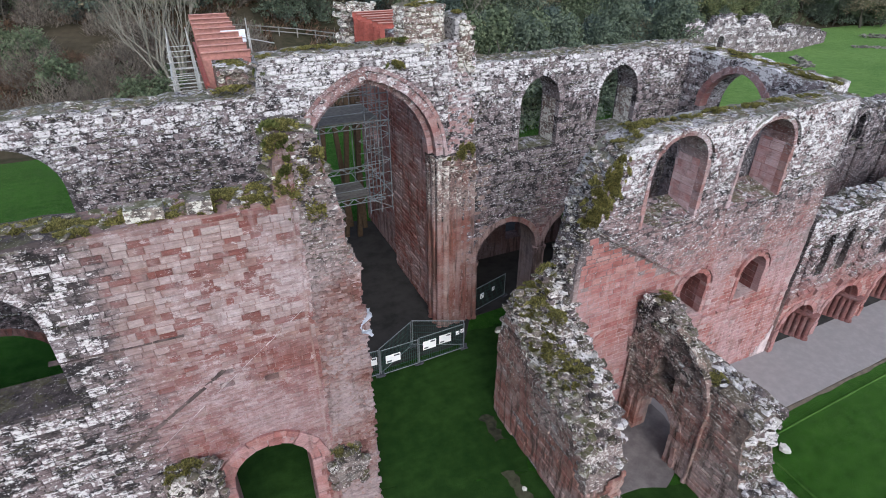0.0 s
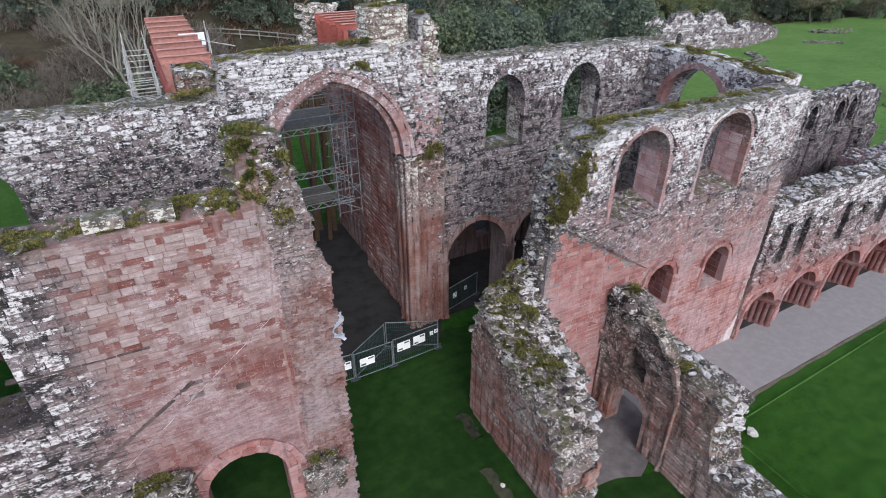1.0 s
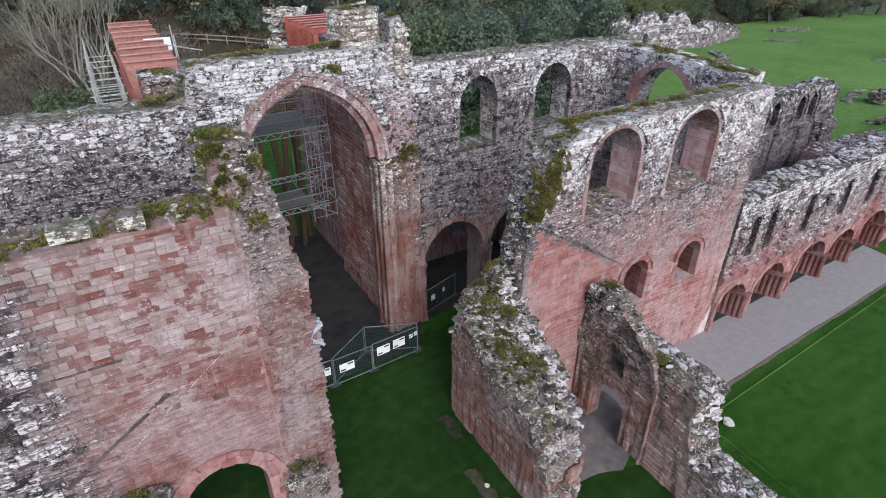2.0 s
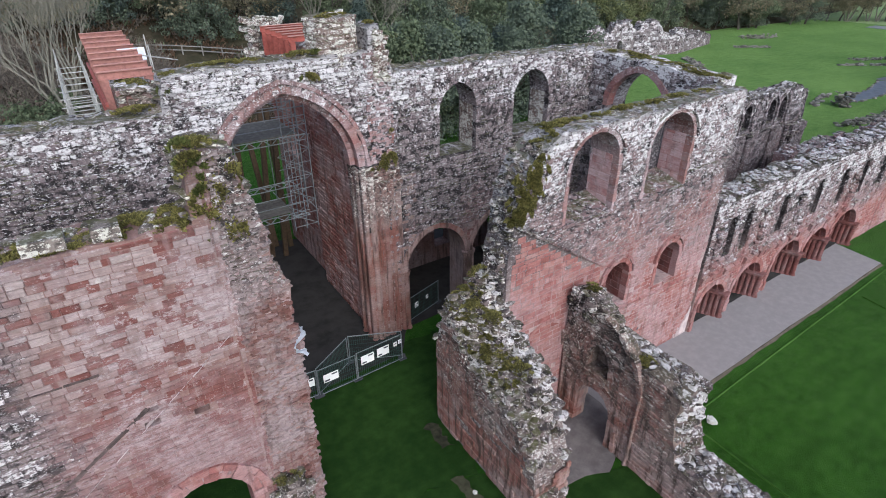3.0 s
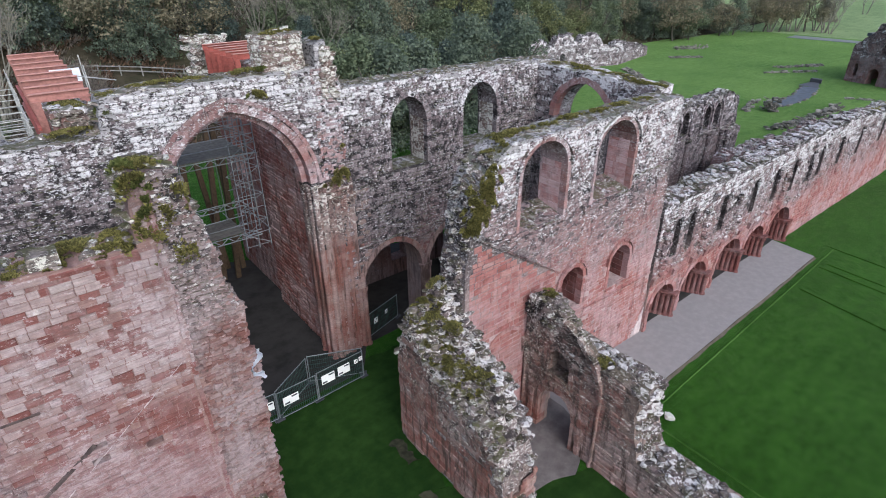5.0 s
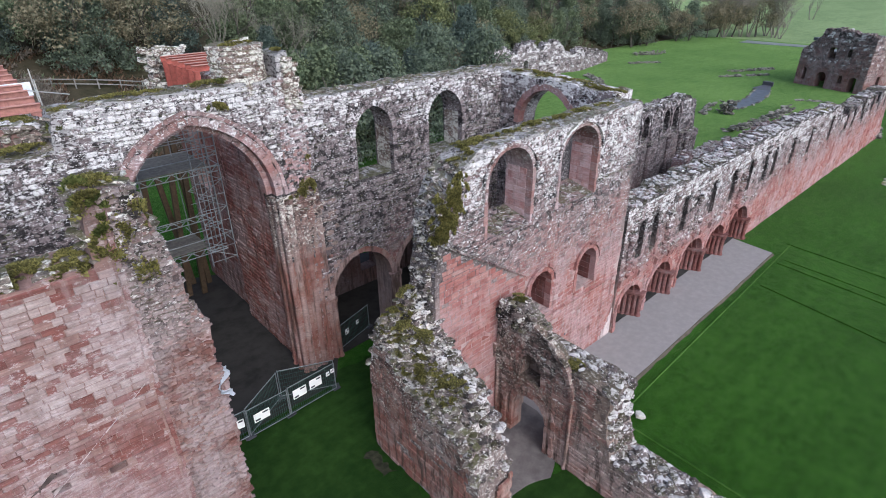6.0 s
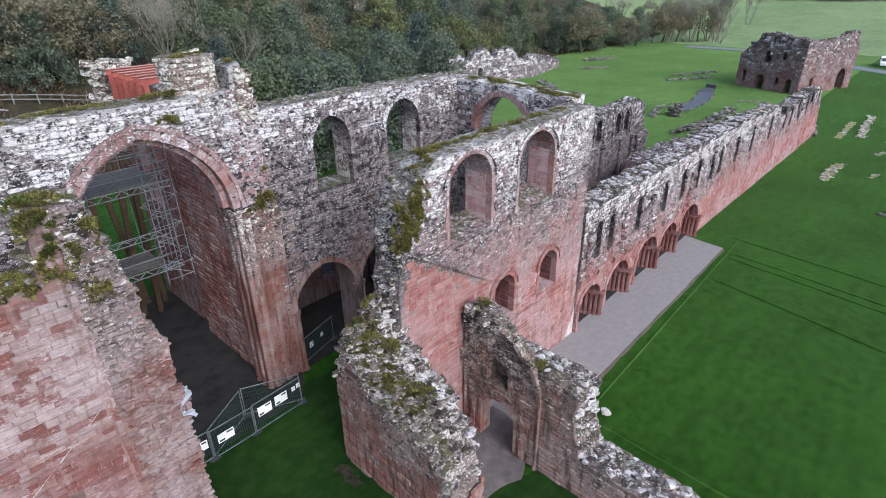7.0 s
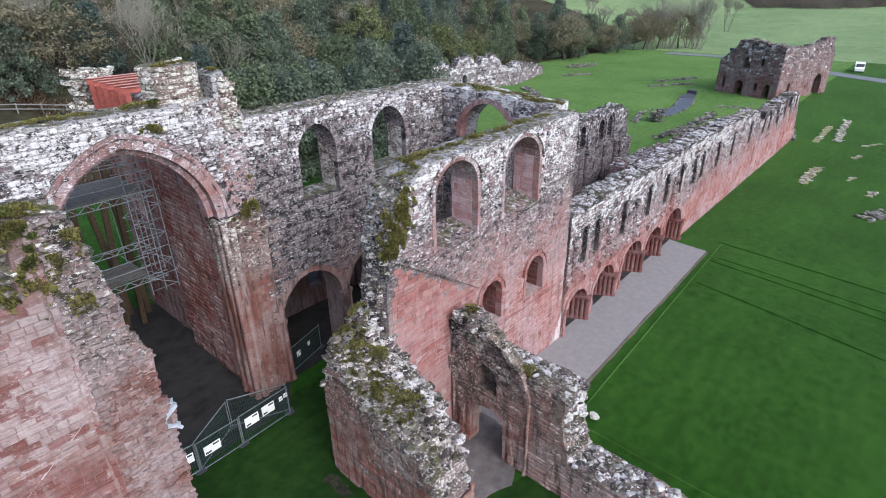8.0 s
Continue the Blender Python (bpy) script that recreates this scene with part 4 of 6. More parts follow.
for x, y, q, z in ((10.3, 0.03, 0.13, 10.4), (10.68, -0.02, 0.16, 10.3), (11.02, 0.04, 0.12, 9.9), (11.4, 0.0, 0.15, 9.6), (11.82, 0.03, 0.13, 9.9), (12.25, 0.05, 0.13, 9.4), (10.24, 0.5, 0.14, 10.4), (10.24, 1.1, 0.14, 10.4)):
    shaft(w_e, M_PIER, x, y, -0.1, z, q)
for x in (3.72, 3.3, 2.9, 2.4):
    shaft(w_e, M_RED, x, -0.02, -0.1, 10.5, 0.11)
for a, b in LOW:
    for k, q in ((0.0, 0.13), (0.3, 0.1)):
        shaft(w_e, M_PIER, a - k, -0.02, -0.1, 3.95, q)
        shaft(w_e, M_PIER, b + k, -0.02, -0.1, 3.95, q)
reveal(w_e, M_PIER, 10.25, 0, 10.35, 1.58, 1, r, 0.02)
strip(w_e, M_EAST, (12.4, 6.3), (25.4, 6.4), 0.16, 0.1, r)
strip(w_e, M_EAST, (12.4, 9.0), (25.4, 9.0), 0.12, 0.06, r)
tufts(w_e, M_MOSS, [(11.6, -0.1, 10.3, 0.5, 0.25, 0.75), (11.3, -0.12, 10.2, 0.35, 0.2, 0.5), (11.9, -0.1, 10.5, 0.3, 0.16, 0.55), (11.0, -0.08, 10.25, 0.3, 0.16, 0.2), (8.15, -0.12, 14.85, 0.5, 0.2, 0.4), (12.0, 0.0, 11.9, 0.15, 0.12, 0.3), (8.2, 0.7, 15.85, 0.8, 0.5, 0.14), (5.2, 0.9, 15.8, 1.5, 0.4, 0.1), (3.0, 0.6, 15.6, 0.5, 0.6, 0.15), (11.4, 0.5, 16.9, 0.2, 0.4, 0.1), (1.6, 0.7, 14.5, 0.9, 0.6, 0.12)], r)
tufts(w_e, M_TUFT, [(8.9, 0.5, 15.85, 0.4, 0.3, 0.2), (8.1, -0.1, 14.9, 0.3, 0.12, 0.3), (2.7, 0.4, 15.1, 0.3, 0.5, 0.3)], r, "grass_clump", 0.08, 800)
stub(w_e, M_TURRET, 11.25, 11.85, 14.6, 16.8, 0.2, r)
facing(w_e, M_ARCH, out, holes, (11, 12), r, left=10.75, right=12.15, bottom=10.45, top=15.7, course=(0.1, 0.18), length=(0.12, 0.32), proud=0.06, skip=0.4, singles=0)


def turret():
    t = thing("stair_turret", pose(9.85, 23.9, 15.6), "eight-sided lichen-covered stair turret stub on the crossing wall", "turret", kind="structure")
    q = random.Random(30)
    bm = bmesh.new()
    bmesh.ops.create_cone(bm, cap_ends=True, segments=8, radius1=1.16, radius2=1.1, depth=2.0, matrix=Matrix.Translation((0, 0, 0.66)) @ Matrix.Rotation(math.pi / 8 + 0.25, 4, "Z"))
    part("drum", bm, M_TURRET, t)
    z, k = -0.1, 0
    while z < 1.56:
        h = q.uniform(0.16, 0.3)
        for i in range(8):
            x = -0.46
            while x < 0.4:
                w = min(q.uniform(0.2, 0.5), 0.46 - x)
                if (z > 1.3 and q.random() < 0.3) or w < 0.08:
                    x += w
                    continue
                v, f = q.choice(ROUGH)
                d = q.uniform(0.03, 0.08)
                bm = raw([(x + w / 2 + a * (w - 0.015), b * d - 1.04, z + h / 2 + c * (h - 0.015)) for a, b, c in v], f)
                part("stone", bm, M_TURRET, t, m=Matrix.Rotation(math.tau * i / 8 + 0.25, 4, "Z"))
                x += w
        z += h
    coping(t, M_TURRET, [(-0.75, 1.62), (0.75, 1.66)], 0.5, q, 0.4, flat=0.45)
    tufts(t, M_MOSS, [(0.3, 0.2, 1.66, 0.6, 0.5, 0.07), (-0.5, -0.5, 1.64, 0.35, 0.3, 0.08)], q)


turret()

# south end wall of the transept
r = random.Random(4)
holes = [arch(-21.3, -17.3, 8.0, 11.6, 2.2)]
w_s, out, line = wall("wall_transept_south", 25.5, 0, -90, "mossy sandstone end wall pierced by a tall arch", M_EAST, 1.6, -22.8, -14.9, [(-22.8, 14.5), (-14.9, 14.2)], holes, r)
facing(w_s, M_EAST, out, holes, (-20, 13), r, singles=120)
voussoirs(w_s, M_RED, -21.3, -17.3, 11.6, 2.2, 0.35, 0.5, 0.05, rng=r)
coping(w_s, M_CAP, line, 1.6, r, 0.4, rise=0.0, flat=0.3)
tufts(w_s, M_MOSS, [(-22.0 + i * 0.75 + r.uniform(-0.2, 0.2), r.uniform(0.5, 1.1), 14.45 - 0.03 * i, r.uniform(0.4, 0.7), r.uniform(0.3, 0.5), r.uniform(0.05, 0.12)) for i in range(10)], r)

# presbytery walls behind the crossing, and the chapels behind the lower arches
r = random.Random(6)
w_p, out, line = wall("wall_presbytery_south", 10.9, 0, -90, "high red sandstone side wall of the presbytery", M_PRES, 1.5, -38.0, -24.4, [(-38.0, 14.6), (-36.8, 15.4), (-35, 15.0), (-24.4, 15.0)], [arch(-36, -34, 7.5, 11, 1.0)], r)
facing(w_p, M_PRES, out, [arch(-36, -34, 7.5, 11, 1.0)], (-26, 6), r, singles=150)
coping(w_p, M_EAST, line, 1.5, r, 0.4)
w_q, out, line = wall("wall_choir_south", 10.5, 0, -90, "red-brown sandstone wall of the choir beside the crossing pier", M_PRES, 0.4, -30.4, -24.4, [(-30.4, 14.6), (-24.4, 15.0)], [], r)
facing(w_q, M_PRES, out, [], (-26, 8), r, singles=150, proud=0.045, skip=0.08, shapes=ROUGH)
end = Heap()
for k in range(150):
    end.rock((r.uniform(-38.2, -36.6), r.uniform(-1.2, 1.2), 12 + 3.9 * r.random() ** 0.7), r.uniform(0.35, 0.6), r)
end.part("broken_wall_end", M_TURRET, w_p, kind="stuff")
w_p2, out, line = wall("wall_presbytery_north", 1.1, 0, -90, "broken presbytery wall with a mossy top", M_PRES, 1.4, -37.0, -24.4, [(-37.0, 14.4), (-30, 14.6), (-24.4, 15.1)], [], r)
coping(w_p2, M_EAST, line, 1.4, r, 0.36)
end = Heap()
for k in range(130):
    end.rock((r.uniform(-24.9, -24.3), r.uniform(0.05, 1.35), 13.2 + 1.9 * r.random() ** 0.8), r.uniform(0.2, 0.45), r, 0.7)
end.part("broken_wall_end", M_CAP, w_p2, kind="stuff")
tufts(w_p2, M_MOSS, [(-25.5, 0.7, 15.0, 0.9, 0.55, 0.2), (-27.2, 0.7, 14.85, 0.8, 0.5, 0.2)], r)
# the darker chapter house stone stands for the shade inside the chapels
w_c, out, line = wall("wall_chapels", 0, 28.4, 0, "back wall of the side chapels, in stone darkened for their shade", M_CHAPTER, 1.0, 12.4, 26.8, [(12.4, 6.6), (26.8, 6.6)], [arch(17.9, 19.3, 1.2, 3.6, 0.9), arch(22.6, 24, 1.2, 3.6, 0.9)], r)
# slab added above the chapels to keep skylight out, in the darkened stone
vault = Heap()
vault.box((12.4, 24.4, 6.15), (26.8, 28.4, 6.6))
tagged(vault.part("chapel_vault", M_CHAPTER), "slab added over the side chapels to keep light out", "vault", kind="structure")

# nave: outer aisle wall with the cloister doorway
r = random.Random(7)
holes = [arch(-12.25, -10.32, -0.12, 1.75, 0.97), arch(-11.95, -10.75, 3.6, 4.35, 0.7)]
w_n, out, line = wall("wall_nave_south", 15.4, 0, -90, "ruined brown aisle wall with a round-headed doorway", J_NAVE, 0.7, -13.4, 12,
    [(-13.4, 6.6), (-13.0, 7.1), (-12.4, 7.25), (-11.75, 7.0), (-11.3, 6.75), (-10.7, 6.2), (-10.2, 5.7), (-9.6, 5.2), (-8.4, 5.4), (-7.6, 5.2), (-7.4, 3.6), (-7.1, 2.1), (0, 1.7), (12, 1.6)], holes, r, 0.12)
rear = [(x, min(z, 5.2 + 0.1 * noise.noise(Vector((x, 0, 0))))) for x, z in out]
part("rear_masonry", slab(rear, [arch(-13.0, -10.25, -0.12, 2.0, 1.25)], 1.1), J_NAVE, w_n, m=Matrix.Translation((0, 0.702, 0)))
facing(w_n, M_NAVE, out, holes, (-10, 3), r, shapes=ROUGH, proud=0.035, skip=0.05)
voussoirs(w_n, M_NAVE, -12.25, -10.32, 1.75, 0.97, 0.3, 0.5, 0.06, rng=r, jamb=0)
voussoirs(w_n, M_NAVE, -11.95, -10.75, 4.35, 0.7, 0.2, 0.3, 0.05, rng=r, jamb=3.6)
coping(w_n, M_RUBBLE, [p for p in line if p[1] > 5.6], 0.8, r, 0.34, rise=0.05, flat=0.6, dense=1.6)
coping(w_n, M_PALECAP, [(x, min(z, 5.25)) for x, z in line], 1.8, r, 0.38, rise=0.05, flat=0.6, dense=1.5)
voussoirs(w_n, M_NAVE, -12.6, -9.97, 1.75, 1.32, 0.2, 0.1, 0.1, rng=r, name="hood_stone", jamb=0)
voussoirs(w_n, M_NAVE, -13.3, -9.2, 3.9, 2.65, 0.2, 0.1, 0.2, rng=r, name="vault_rib_stone")
strip(w_n, M_NAVE, (-13.3, 3.35), (-9.9, 3.35), 0.16, 0.12, r)
for x in (-13.25, -9.1):
    shaft(w_n, M_NAVE, x, -0.02, -0.05, 4.1, 0.085)
stub(w_n, M_RUBBLE, -13.2, -11.9, 6.0, 7.3, 0.3, r)
tufts(w_n, M_MOSS, [(-9.6, 0.5, 5.25, 0.6, 0.45, 0.1), (-12.5, 0.3, 7.3, 0.4, 0.3, 0.12), (-3, 0.9, 1.7, 1.5, 0.6, 0.1), (-5.6, 0.7, 1.8, 0.9, 0.6, 0.1)], r)

# broken south-west crossing pier
def broken_pier():
    r = random.Random(8)
    pier = thing("ruined_pier", pose(0, 0, 0), "broken stump of the crossing pier, mossy rubble core", "ruin", kind="structure")
    ys = np.linspace(9.25, 15.9, 28)
    xs = np.linspace(10.07, 11.85, 10)
    ridge = lambda y: float(np.interp(y, (9.25, 9.5, 9.8, 10.4, 10.8, 12.4, 13.4, 14.1, 15.0, 15.6, 15.9), (1.0, 3.0, 4.1, 5.0, 5.8, 6.3, 7.3, 8.5, 8.4, 6.6, 5.2)))
    rim = lambda y: float(np.interp(y, (9.25, 9.6, 10.5, 12.0, 13.5, 14.2, 14.8, 15.4, 15.9), (1.8, 3.8, 4.6, 4.9, 5.6, 6.1, 7.2, 6.6, 5.0)))
    top = {}
    for i, x in enumerate(xs):
        for j, y in enumerate(ys):
            k = (i / (len(xs) - 1)) ** 0.7
            top[i, j] = rim(y) * (1 - k) + ridge(y) * k + r.uniform(-0.16, 0.16)
    bm = bmesh.new()
    g = {(i, j): bm.verts.new((xs[i] + r.uniform(-0.04, 0.04), ys[j] + r.uniform(-0.05, 0.05), top[i, j])) for i in range(len(xs)) for j in range(len(ys))}
    for i in range(len(xs) - 1):
        for j in range(len(ys) - 1):
            bm.faces.new((g[i, j], g[i + 1, j], g[i + 1, j + 1], g[i, j + 1]))
    edge = [(i, 0) for i in range(len(xs))] + [(len(xs) - 1, j) for j in range(1, len(ys))] + [(i, len(ys) - 1) for i in range(len(xs) - 2, -1, -1)] + [(0, j) for j in range(len(ys) - 2, 0, -1)]
    low = [bm.verts.new((xs[i], ys[j], -0.25)) for i, j in edge]
    for k in range(len(edge)):
        n = (k + 1) % len(edge)
        bm.faces.new((g[edge[k]], low[k], low[n], g[edge[n]]))
    bmesh.ops.recalc_face_normals(bm, faces=bm.faces[:])
    part("rubble_core", bm, M_RUBBLE, pier)
    heap, mossy, rim_stones = Heap(), Heap(), Heap()
    for i in range(len(xs)):
        for j in range(len(ys)):
            for _ in range(5):
                (rim_stones if i > 6 else heap if i > 3 or r.random() < 0.4 else mossy).rock((xs[i] + r.uniform(-0.1, 0.1), ys[j] + r.uniform(-0.12, 0.12), top[i, j] + r.uniform(-0.1, 0.02)), r.choice((0.14, 0.2, 0.28, 0.4)), r, 0.55)
    mossy.part("mossy_rubble", M_CAP, pier, kind="stuff")
    rim_stones.part("rim_rubble", M_PALECAP, pier, kind="stuff")
    heap.part("rubble_stones", M_RUBBLE, pier, kind="stuff")
    tufts(pier, M_MOSS, [(10.6, 13.9, 7.4, 0.6, 0.6, 0.25), (11.3, 14.6, 8.5, 0.5, 0.6, 0.25), (10.6, 12.6, 5.9, 0.5, 0.6, 0.2), (11.0, 11.6, 5.9, 0.5, 0.6, 0.15), (10.4, 14.8, 6.6, 0.3, 0.5, 0.2), (11.0, 13.2, 7.2, 0.4, 0.5, 0.2)] + [(x, y, rim(y) + (ridge(y) - rim(y)) * ((x - 10.07) / 1.78) ** 0.7 - 0.02, r.uniform(0.1, 0.3), r.uniform(0.1, 0.3), r.uniform(0.05, 0.12)) for x, y in [(r.uniform(10.1, 11.2), r.uniform(11.2, 15.4)) for _ in range(75)]], r)
    outline = [(-15.9, -0.2), (-9.3, -0.2)] + [(-y, rim(y) - 0.1) for y in np.linspace(9.3, 15.9, 20)]
    facing(pier, M_NAVE, outline, [], (-12, 3), r, skip=0.06, proud=0.05, at=pose(10.05, 0, 0, 0, 0, -90), length=(0.3, 0.9), course=(0.2, 0.34))
    outline = [(10.0, -0.2), (11.9, -0.2), (11.9, 2.6), (10.0, 2.0)]
    facing(pier, M_NAVE, outline, [], (11, 1), r, skip=0.1, proud=0.05, singles=0, at=pose(0, 9.26, 0))
    return pier


broken_pier()

# cloister range
r = random.Random(9)
ARCHES = [(26.0, 28.6), (29.5, 32.5), (33.7, 37.1), (37.7, 40.7), (41.2, 45.0)]
holes = [arch(a, b, -0.12, 1.55, (b - a) / 2 * 0.95) for a, b in ARCHES]
SLOTS = (27.6, 29.2, 33.0, 37.2, 40.4, 43.4, 46.5, 48.4, 52.5, 57.0, 62.9, 68.5, 71.0, 74.8, 78.2, 81.2, 84.2)
holes += [arch(x - 0.35, x + 0.3, 4.6, 6.6, 0.4) for x in SLOTS]
w_r, out, line = wall("wall_cloister_range", 0, 13.3, 0, "long low range wall of red sandstone with recessed arches", J_RANGE, 1.6, 25.7, 88,
    [(25.7, 8.1), (30, 8.3), (55, 8.2), (62, 7.7), (65.6, 7.5), (66.2, 6.2), (68, 6.0), (70, 6.7), (76, 6.3), (73.5, 6.9), (74, 5.6), (75.5, 5.4), (76, 6.6), (79.5, 6.8), (80, 5.7), (82, 5.5), (82.5, 6.9), (85, 6.5), (85.6, 5.0), (86.5, 4.6), (87, 2.4), (88, 1.0)], holes, r, 0.2)
facing(w_r, M_RANGE, out, holes, (33, 5), r, length=(0.25, 0.7), right=66, gap=0.02, shapes=ROUGH, proud=0.035)
facing(w_r, M_RANGE, out, holes, (33, 5), r, length=(0.4, 1.1), course=(0.3, 0.5), left=66, singles=0, proud=0.06)
for a, b in ARCHES:
    voussoirs(w_r, M_RED, a, b, 1.55, (b - a) / 2 * 0.95, 0.3, 0.4, 0.08, rng=r, jamb=0)
    # deep red stone inside the arches, its tone lowered for recess shade
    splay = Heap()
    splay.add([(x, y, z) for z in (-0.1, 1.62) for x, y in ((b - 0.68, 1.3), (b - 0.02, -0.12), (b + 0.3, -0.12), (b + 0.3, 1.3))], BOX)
    splay.part("splayed_jamb", M_RED_SHADE, w_r)
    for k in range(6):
        shaft(w_r, M_RED_SHADE, b - 0.68 + 0.135 * k, 1.22 - 0.27 * k, -0.08, 1.62, 0.155)
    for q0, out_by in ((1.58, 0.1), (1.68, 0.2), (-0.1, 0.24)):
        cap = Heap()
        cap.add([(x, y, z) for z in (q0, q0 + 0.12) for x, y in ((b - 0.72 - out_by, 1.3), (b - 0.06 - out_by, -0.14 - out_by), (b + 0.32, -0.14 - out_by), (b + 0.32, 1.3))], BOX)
        cap.part("pier_capital" if q0 > 1 else "pier_base", M_RED_SHADE, w_r)
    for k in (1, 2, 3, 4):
        voussoirs(w_r, M_RED_SHADE, a + 0.19 * k, b - 0.19 * k, 1.75, (b - a) / 2 * 0.95 - 0.19 * k, 0.24, 0.3, 0.0, rng=r, inset=0.28 * k, name="arch_moulding")
strip(w_r, M_RANGE, (25.7, 3.35), (46, 3.35), 0.55, 0.24, r, step=0.5)
strip(w_r, M_RANGE, (25.7, 3.85), (44, 3.9), 0.3, 0.14, r, "ledge", 0.45)
for x in SLOTS:
    shaft(w_r, M_RANGE, x + 0.42, 0.02, 3.7, 6.7, 0.11)
for x in (26.5, 30.9, 35.0, 42.0):
    stub(w_r, M_RANGE, x - 0.25, x + 0.25, 3.7, 6.6, 0.18, r)
coping(w_r, M_RANGE, line, 1.6, r, 0.32, rise=0.04, flat=0.5)
tufts(w_r, M_MOSS, [(60 + 1.5 * i, 0.8, 7.6, 0.8, 0.5, 0.1) for i in range(4)], r)

# ruined rooms behind the range
r = random.Random(10)
lancets = [arch(c - 0.5, c + 0.5, 6.9, 8.1, 0.75) for c in (41.4, 43.05, 46.5, 48.2)] + [arch(46.8, 48.4, 0.5, 3.0, 0.9)]
w_b, out, line = wall("wall_chapter_house", 0, 22.0, 0, "dark grey ruined chapter house wall with paired lancets", M_CHAPTER, 1.4, 27.2, 52.6, [(27.2, 9.4), (40, 9.3), (50.6, 9.5), (51.8, 8.9), (52.3, 6), (52.6, 3)], lancets, r, 0.16)
facing(w_b, M_CHAPTER, out, lancets, (46, 7), r, singles=150, left=36, gap=0.02, shapes=ROUGH)
strip(w_b, M_CHAPTER, (36, 6.3), (52, 6.3), 0.3, 0.2, r)
for c in (36.2, 37.95, 39.7, 41.4, 43.05, 44.75, 46.5, 48.2):
    voussoirs(w_b, M_CHAPTER, c - 0.75, c + 0.75, 8.1, 1.05, 0.16, 0.1, 0.12, rng=r, name="hood_stone", jamb=6.6)
for x in (40.5, 43.9, 47.4, 49.6, 50.8):
    shaft(w_b, M_CHAPTER, x, -0.1, 0, 6.3, 0.2)
stub(w_b, M_CHAPTER, 49.8, 52.3, 3.5, 6.2, 0.7, r)
coping(w_b, M_CHAPTER, line, 1.4, r, 0.34, rise=0.06, flat=0.5)
w_i, out, line = wall("wall_range_inner", 0, 18.6, 0, "low broken inner wall of the range", M_RANGE, 1.1, 44, 74, [(44, 5.6), (52, 5.4), (56, 4.6), (63, 5.0), (70, 4.2), (74, 2.0)], [], r, 0.25)
facing(w_i, M_RANGE, out, [], (46, 4), r, singles=60)
coping(w_i, M_RANGE, line, 1.1, r, 0.5, rise=0.25)

# ---- fences, scaffolds and shoring ----
def fence_panel(a, b, high, signs, label, bars=18):
    """A welded mesh panel between two posts; signs are (along, width, low, high)."""
    a, b = Vector(a), Vector(b)
    length, turn = (b - a).length, math.degrees(math.atan2(b.y - a.y, b.x - a.x))
    f = thing("fence_panel", pose(a.x, a.y, a.z, 0, 0, turn), label, "fence", "site fence panels")
    for x in (0.03, length - 0.03):
        h = Heap()
        h.bar((x, 0, 0.0), (x, 0, high), 0.05, sides=8)
        h.part("post", M_STEEL, f)
        h = Heap()
        h.box((x - 0.2, -0.12, 0), (x + 0.2, 0.12, 0.12))
        h.part("foot", M_PRINT, f)
    for z in (0.12, high - 0.03):
        h = Heap()
        h.bar((0.05, 0, z), (length - 0.05, 0, z), 0.045, sides=8)
        h.part("rail", M_STEEL, f)
    h = Heap()
    for i in range(int(length / 0.11)):
        x = 0.08 + i * 0.11
        h.bar((x, 0, 0.12), (x, 0, high - 0.04), 0.012)
    for i in range(7):
        z = 0.2 + i * (high - 0.3) / 6
        h.bar((0.05, 0.01, z), (length - 0.05, 0.01, z), 0.012)
    h.part("mesh", M_MESH, f, kind="stuff")
    for x, w, z0, z1 in signs:
        h = Heap()
        h.box((x, -0.05, z0), (x + w, -0.03, z1))
        board = h.part("sign_board", M_SIGN, f, "white printed notice board")
        for a, b, c, d in ((0.05, w * 0.4, z0 + 0.06, z0 + 0.16), (w * 0.55, w - 0.05, z1 - 0.14, z1 - 0.05)):
            h = Heap()
            h.box((x + a, -0.056, c), (x + b, -0.052, d))
            h.part("printed_bar", M_PRINT, board)
    return f


FENCE = "green welded mesh site fence panel with white notices"
fence_panel((3.6, 20.5, 0.06), (5.82, 20.37, 0.06), 1.75, [(1.5, 0.6, 0.85, 1.35)], FENCE)
fence_panel((5.85, 20.35, 0), (7.98, 20.38, 0), 1.75, [(0.3, 0.8, 0.8, 1.3)], FENCE)
fence_panel((8.0, 20.4, 0), (10.75, 20.5, 0), 1.8, [(0.25, 0.75, 0.9, 1.45), (1.2, 0.7, 0.95, 1.5), (2.2, 0.2, 1.2, 1.45), (2.48, 0.2, 1.25, 1.5)], FENCE)
fence_panel((5.85, 20.45, 0), (8.15, 21.85, 0.06), 1.8, [], "bare mesh fence panel set back at a slant")
fence_panel((8.2, 21.85, 0.06), (10.8, 20.65, 0), 1.8, [], "bare mesh fence panel set back at a slant")
fence_panel((12.6, 23.1, 0.06), (15.3, 23.9, 0.06), 1.7, [(0.6, 0.3, 0.8, 1.15), (1.6, 0.2, 0.95, 1.2)], "mesh fence panel closing a chapel arch")


def truss(h, x0, x1, y, z, deep=0.35):
    h.bar((x0, y, z), (x1, y, z), 0.055, sides=6)
    h.bar((x0, y, z + deep), (x1, y, z + deep), 0.055, sides=6)
    n = int((x1 - x0) / 0.36)
    for i in range(n):
        a, b = x0 + (x1 - x0) * i / n, x0 + (x1 - x0) * (i + 1) / n
        h.bar((a, y, z if i % 2 else z + deep), (b, y, z + deep if i % 2 else z), 0.035)


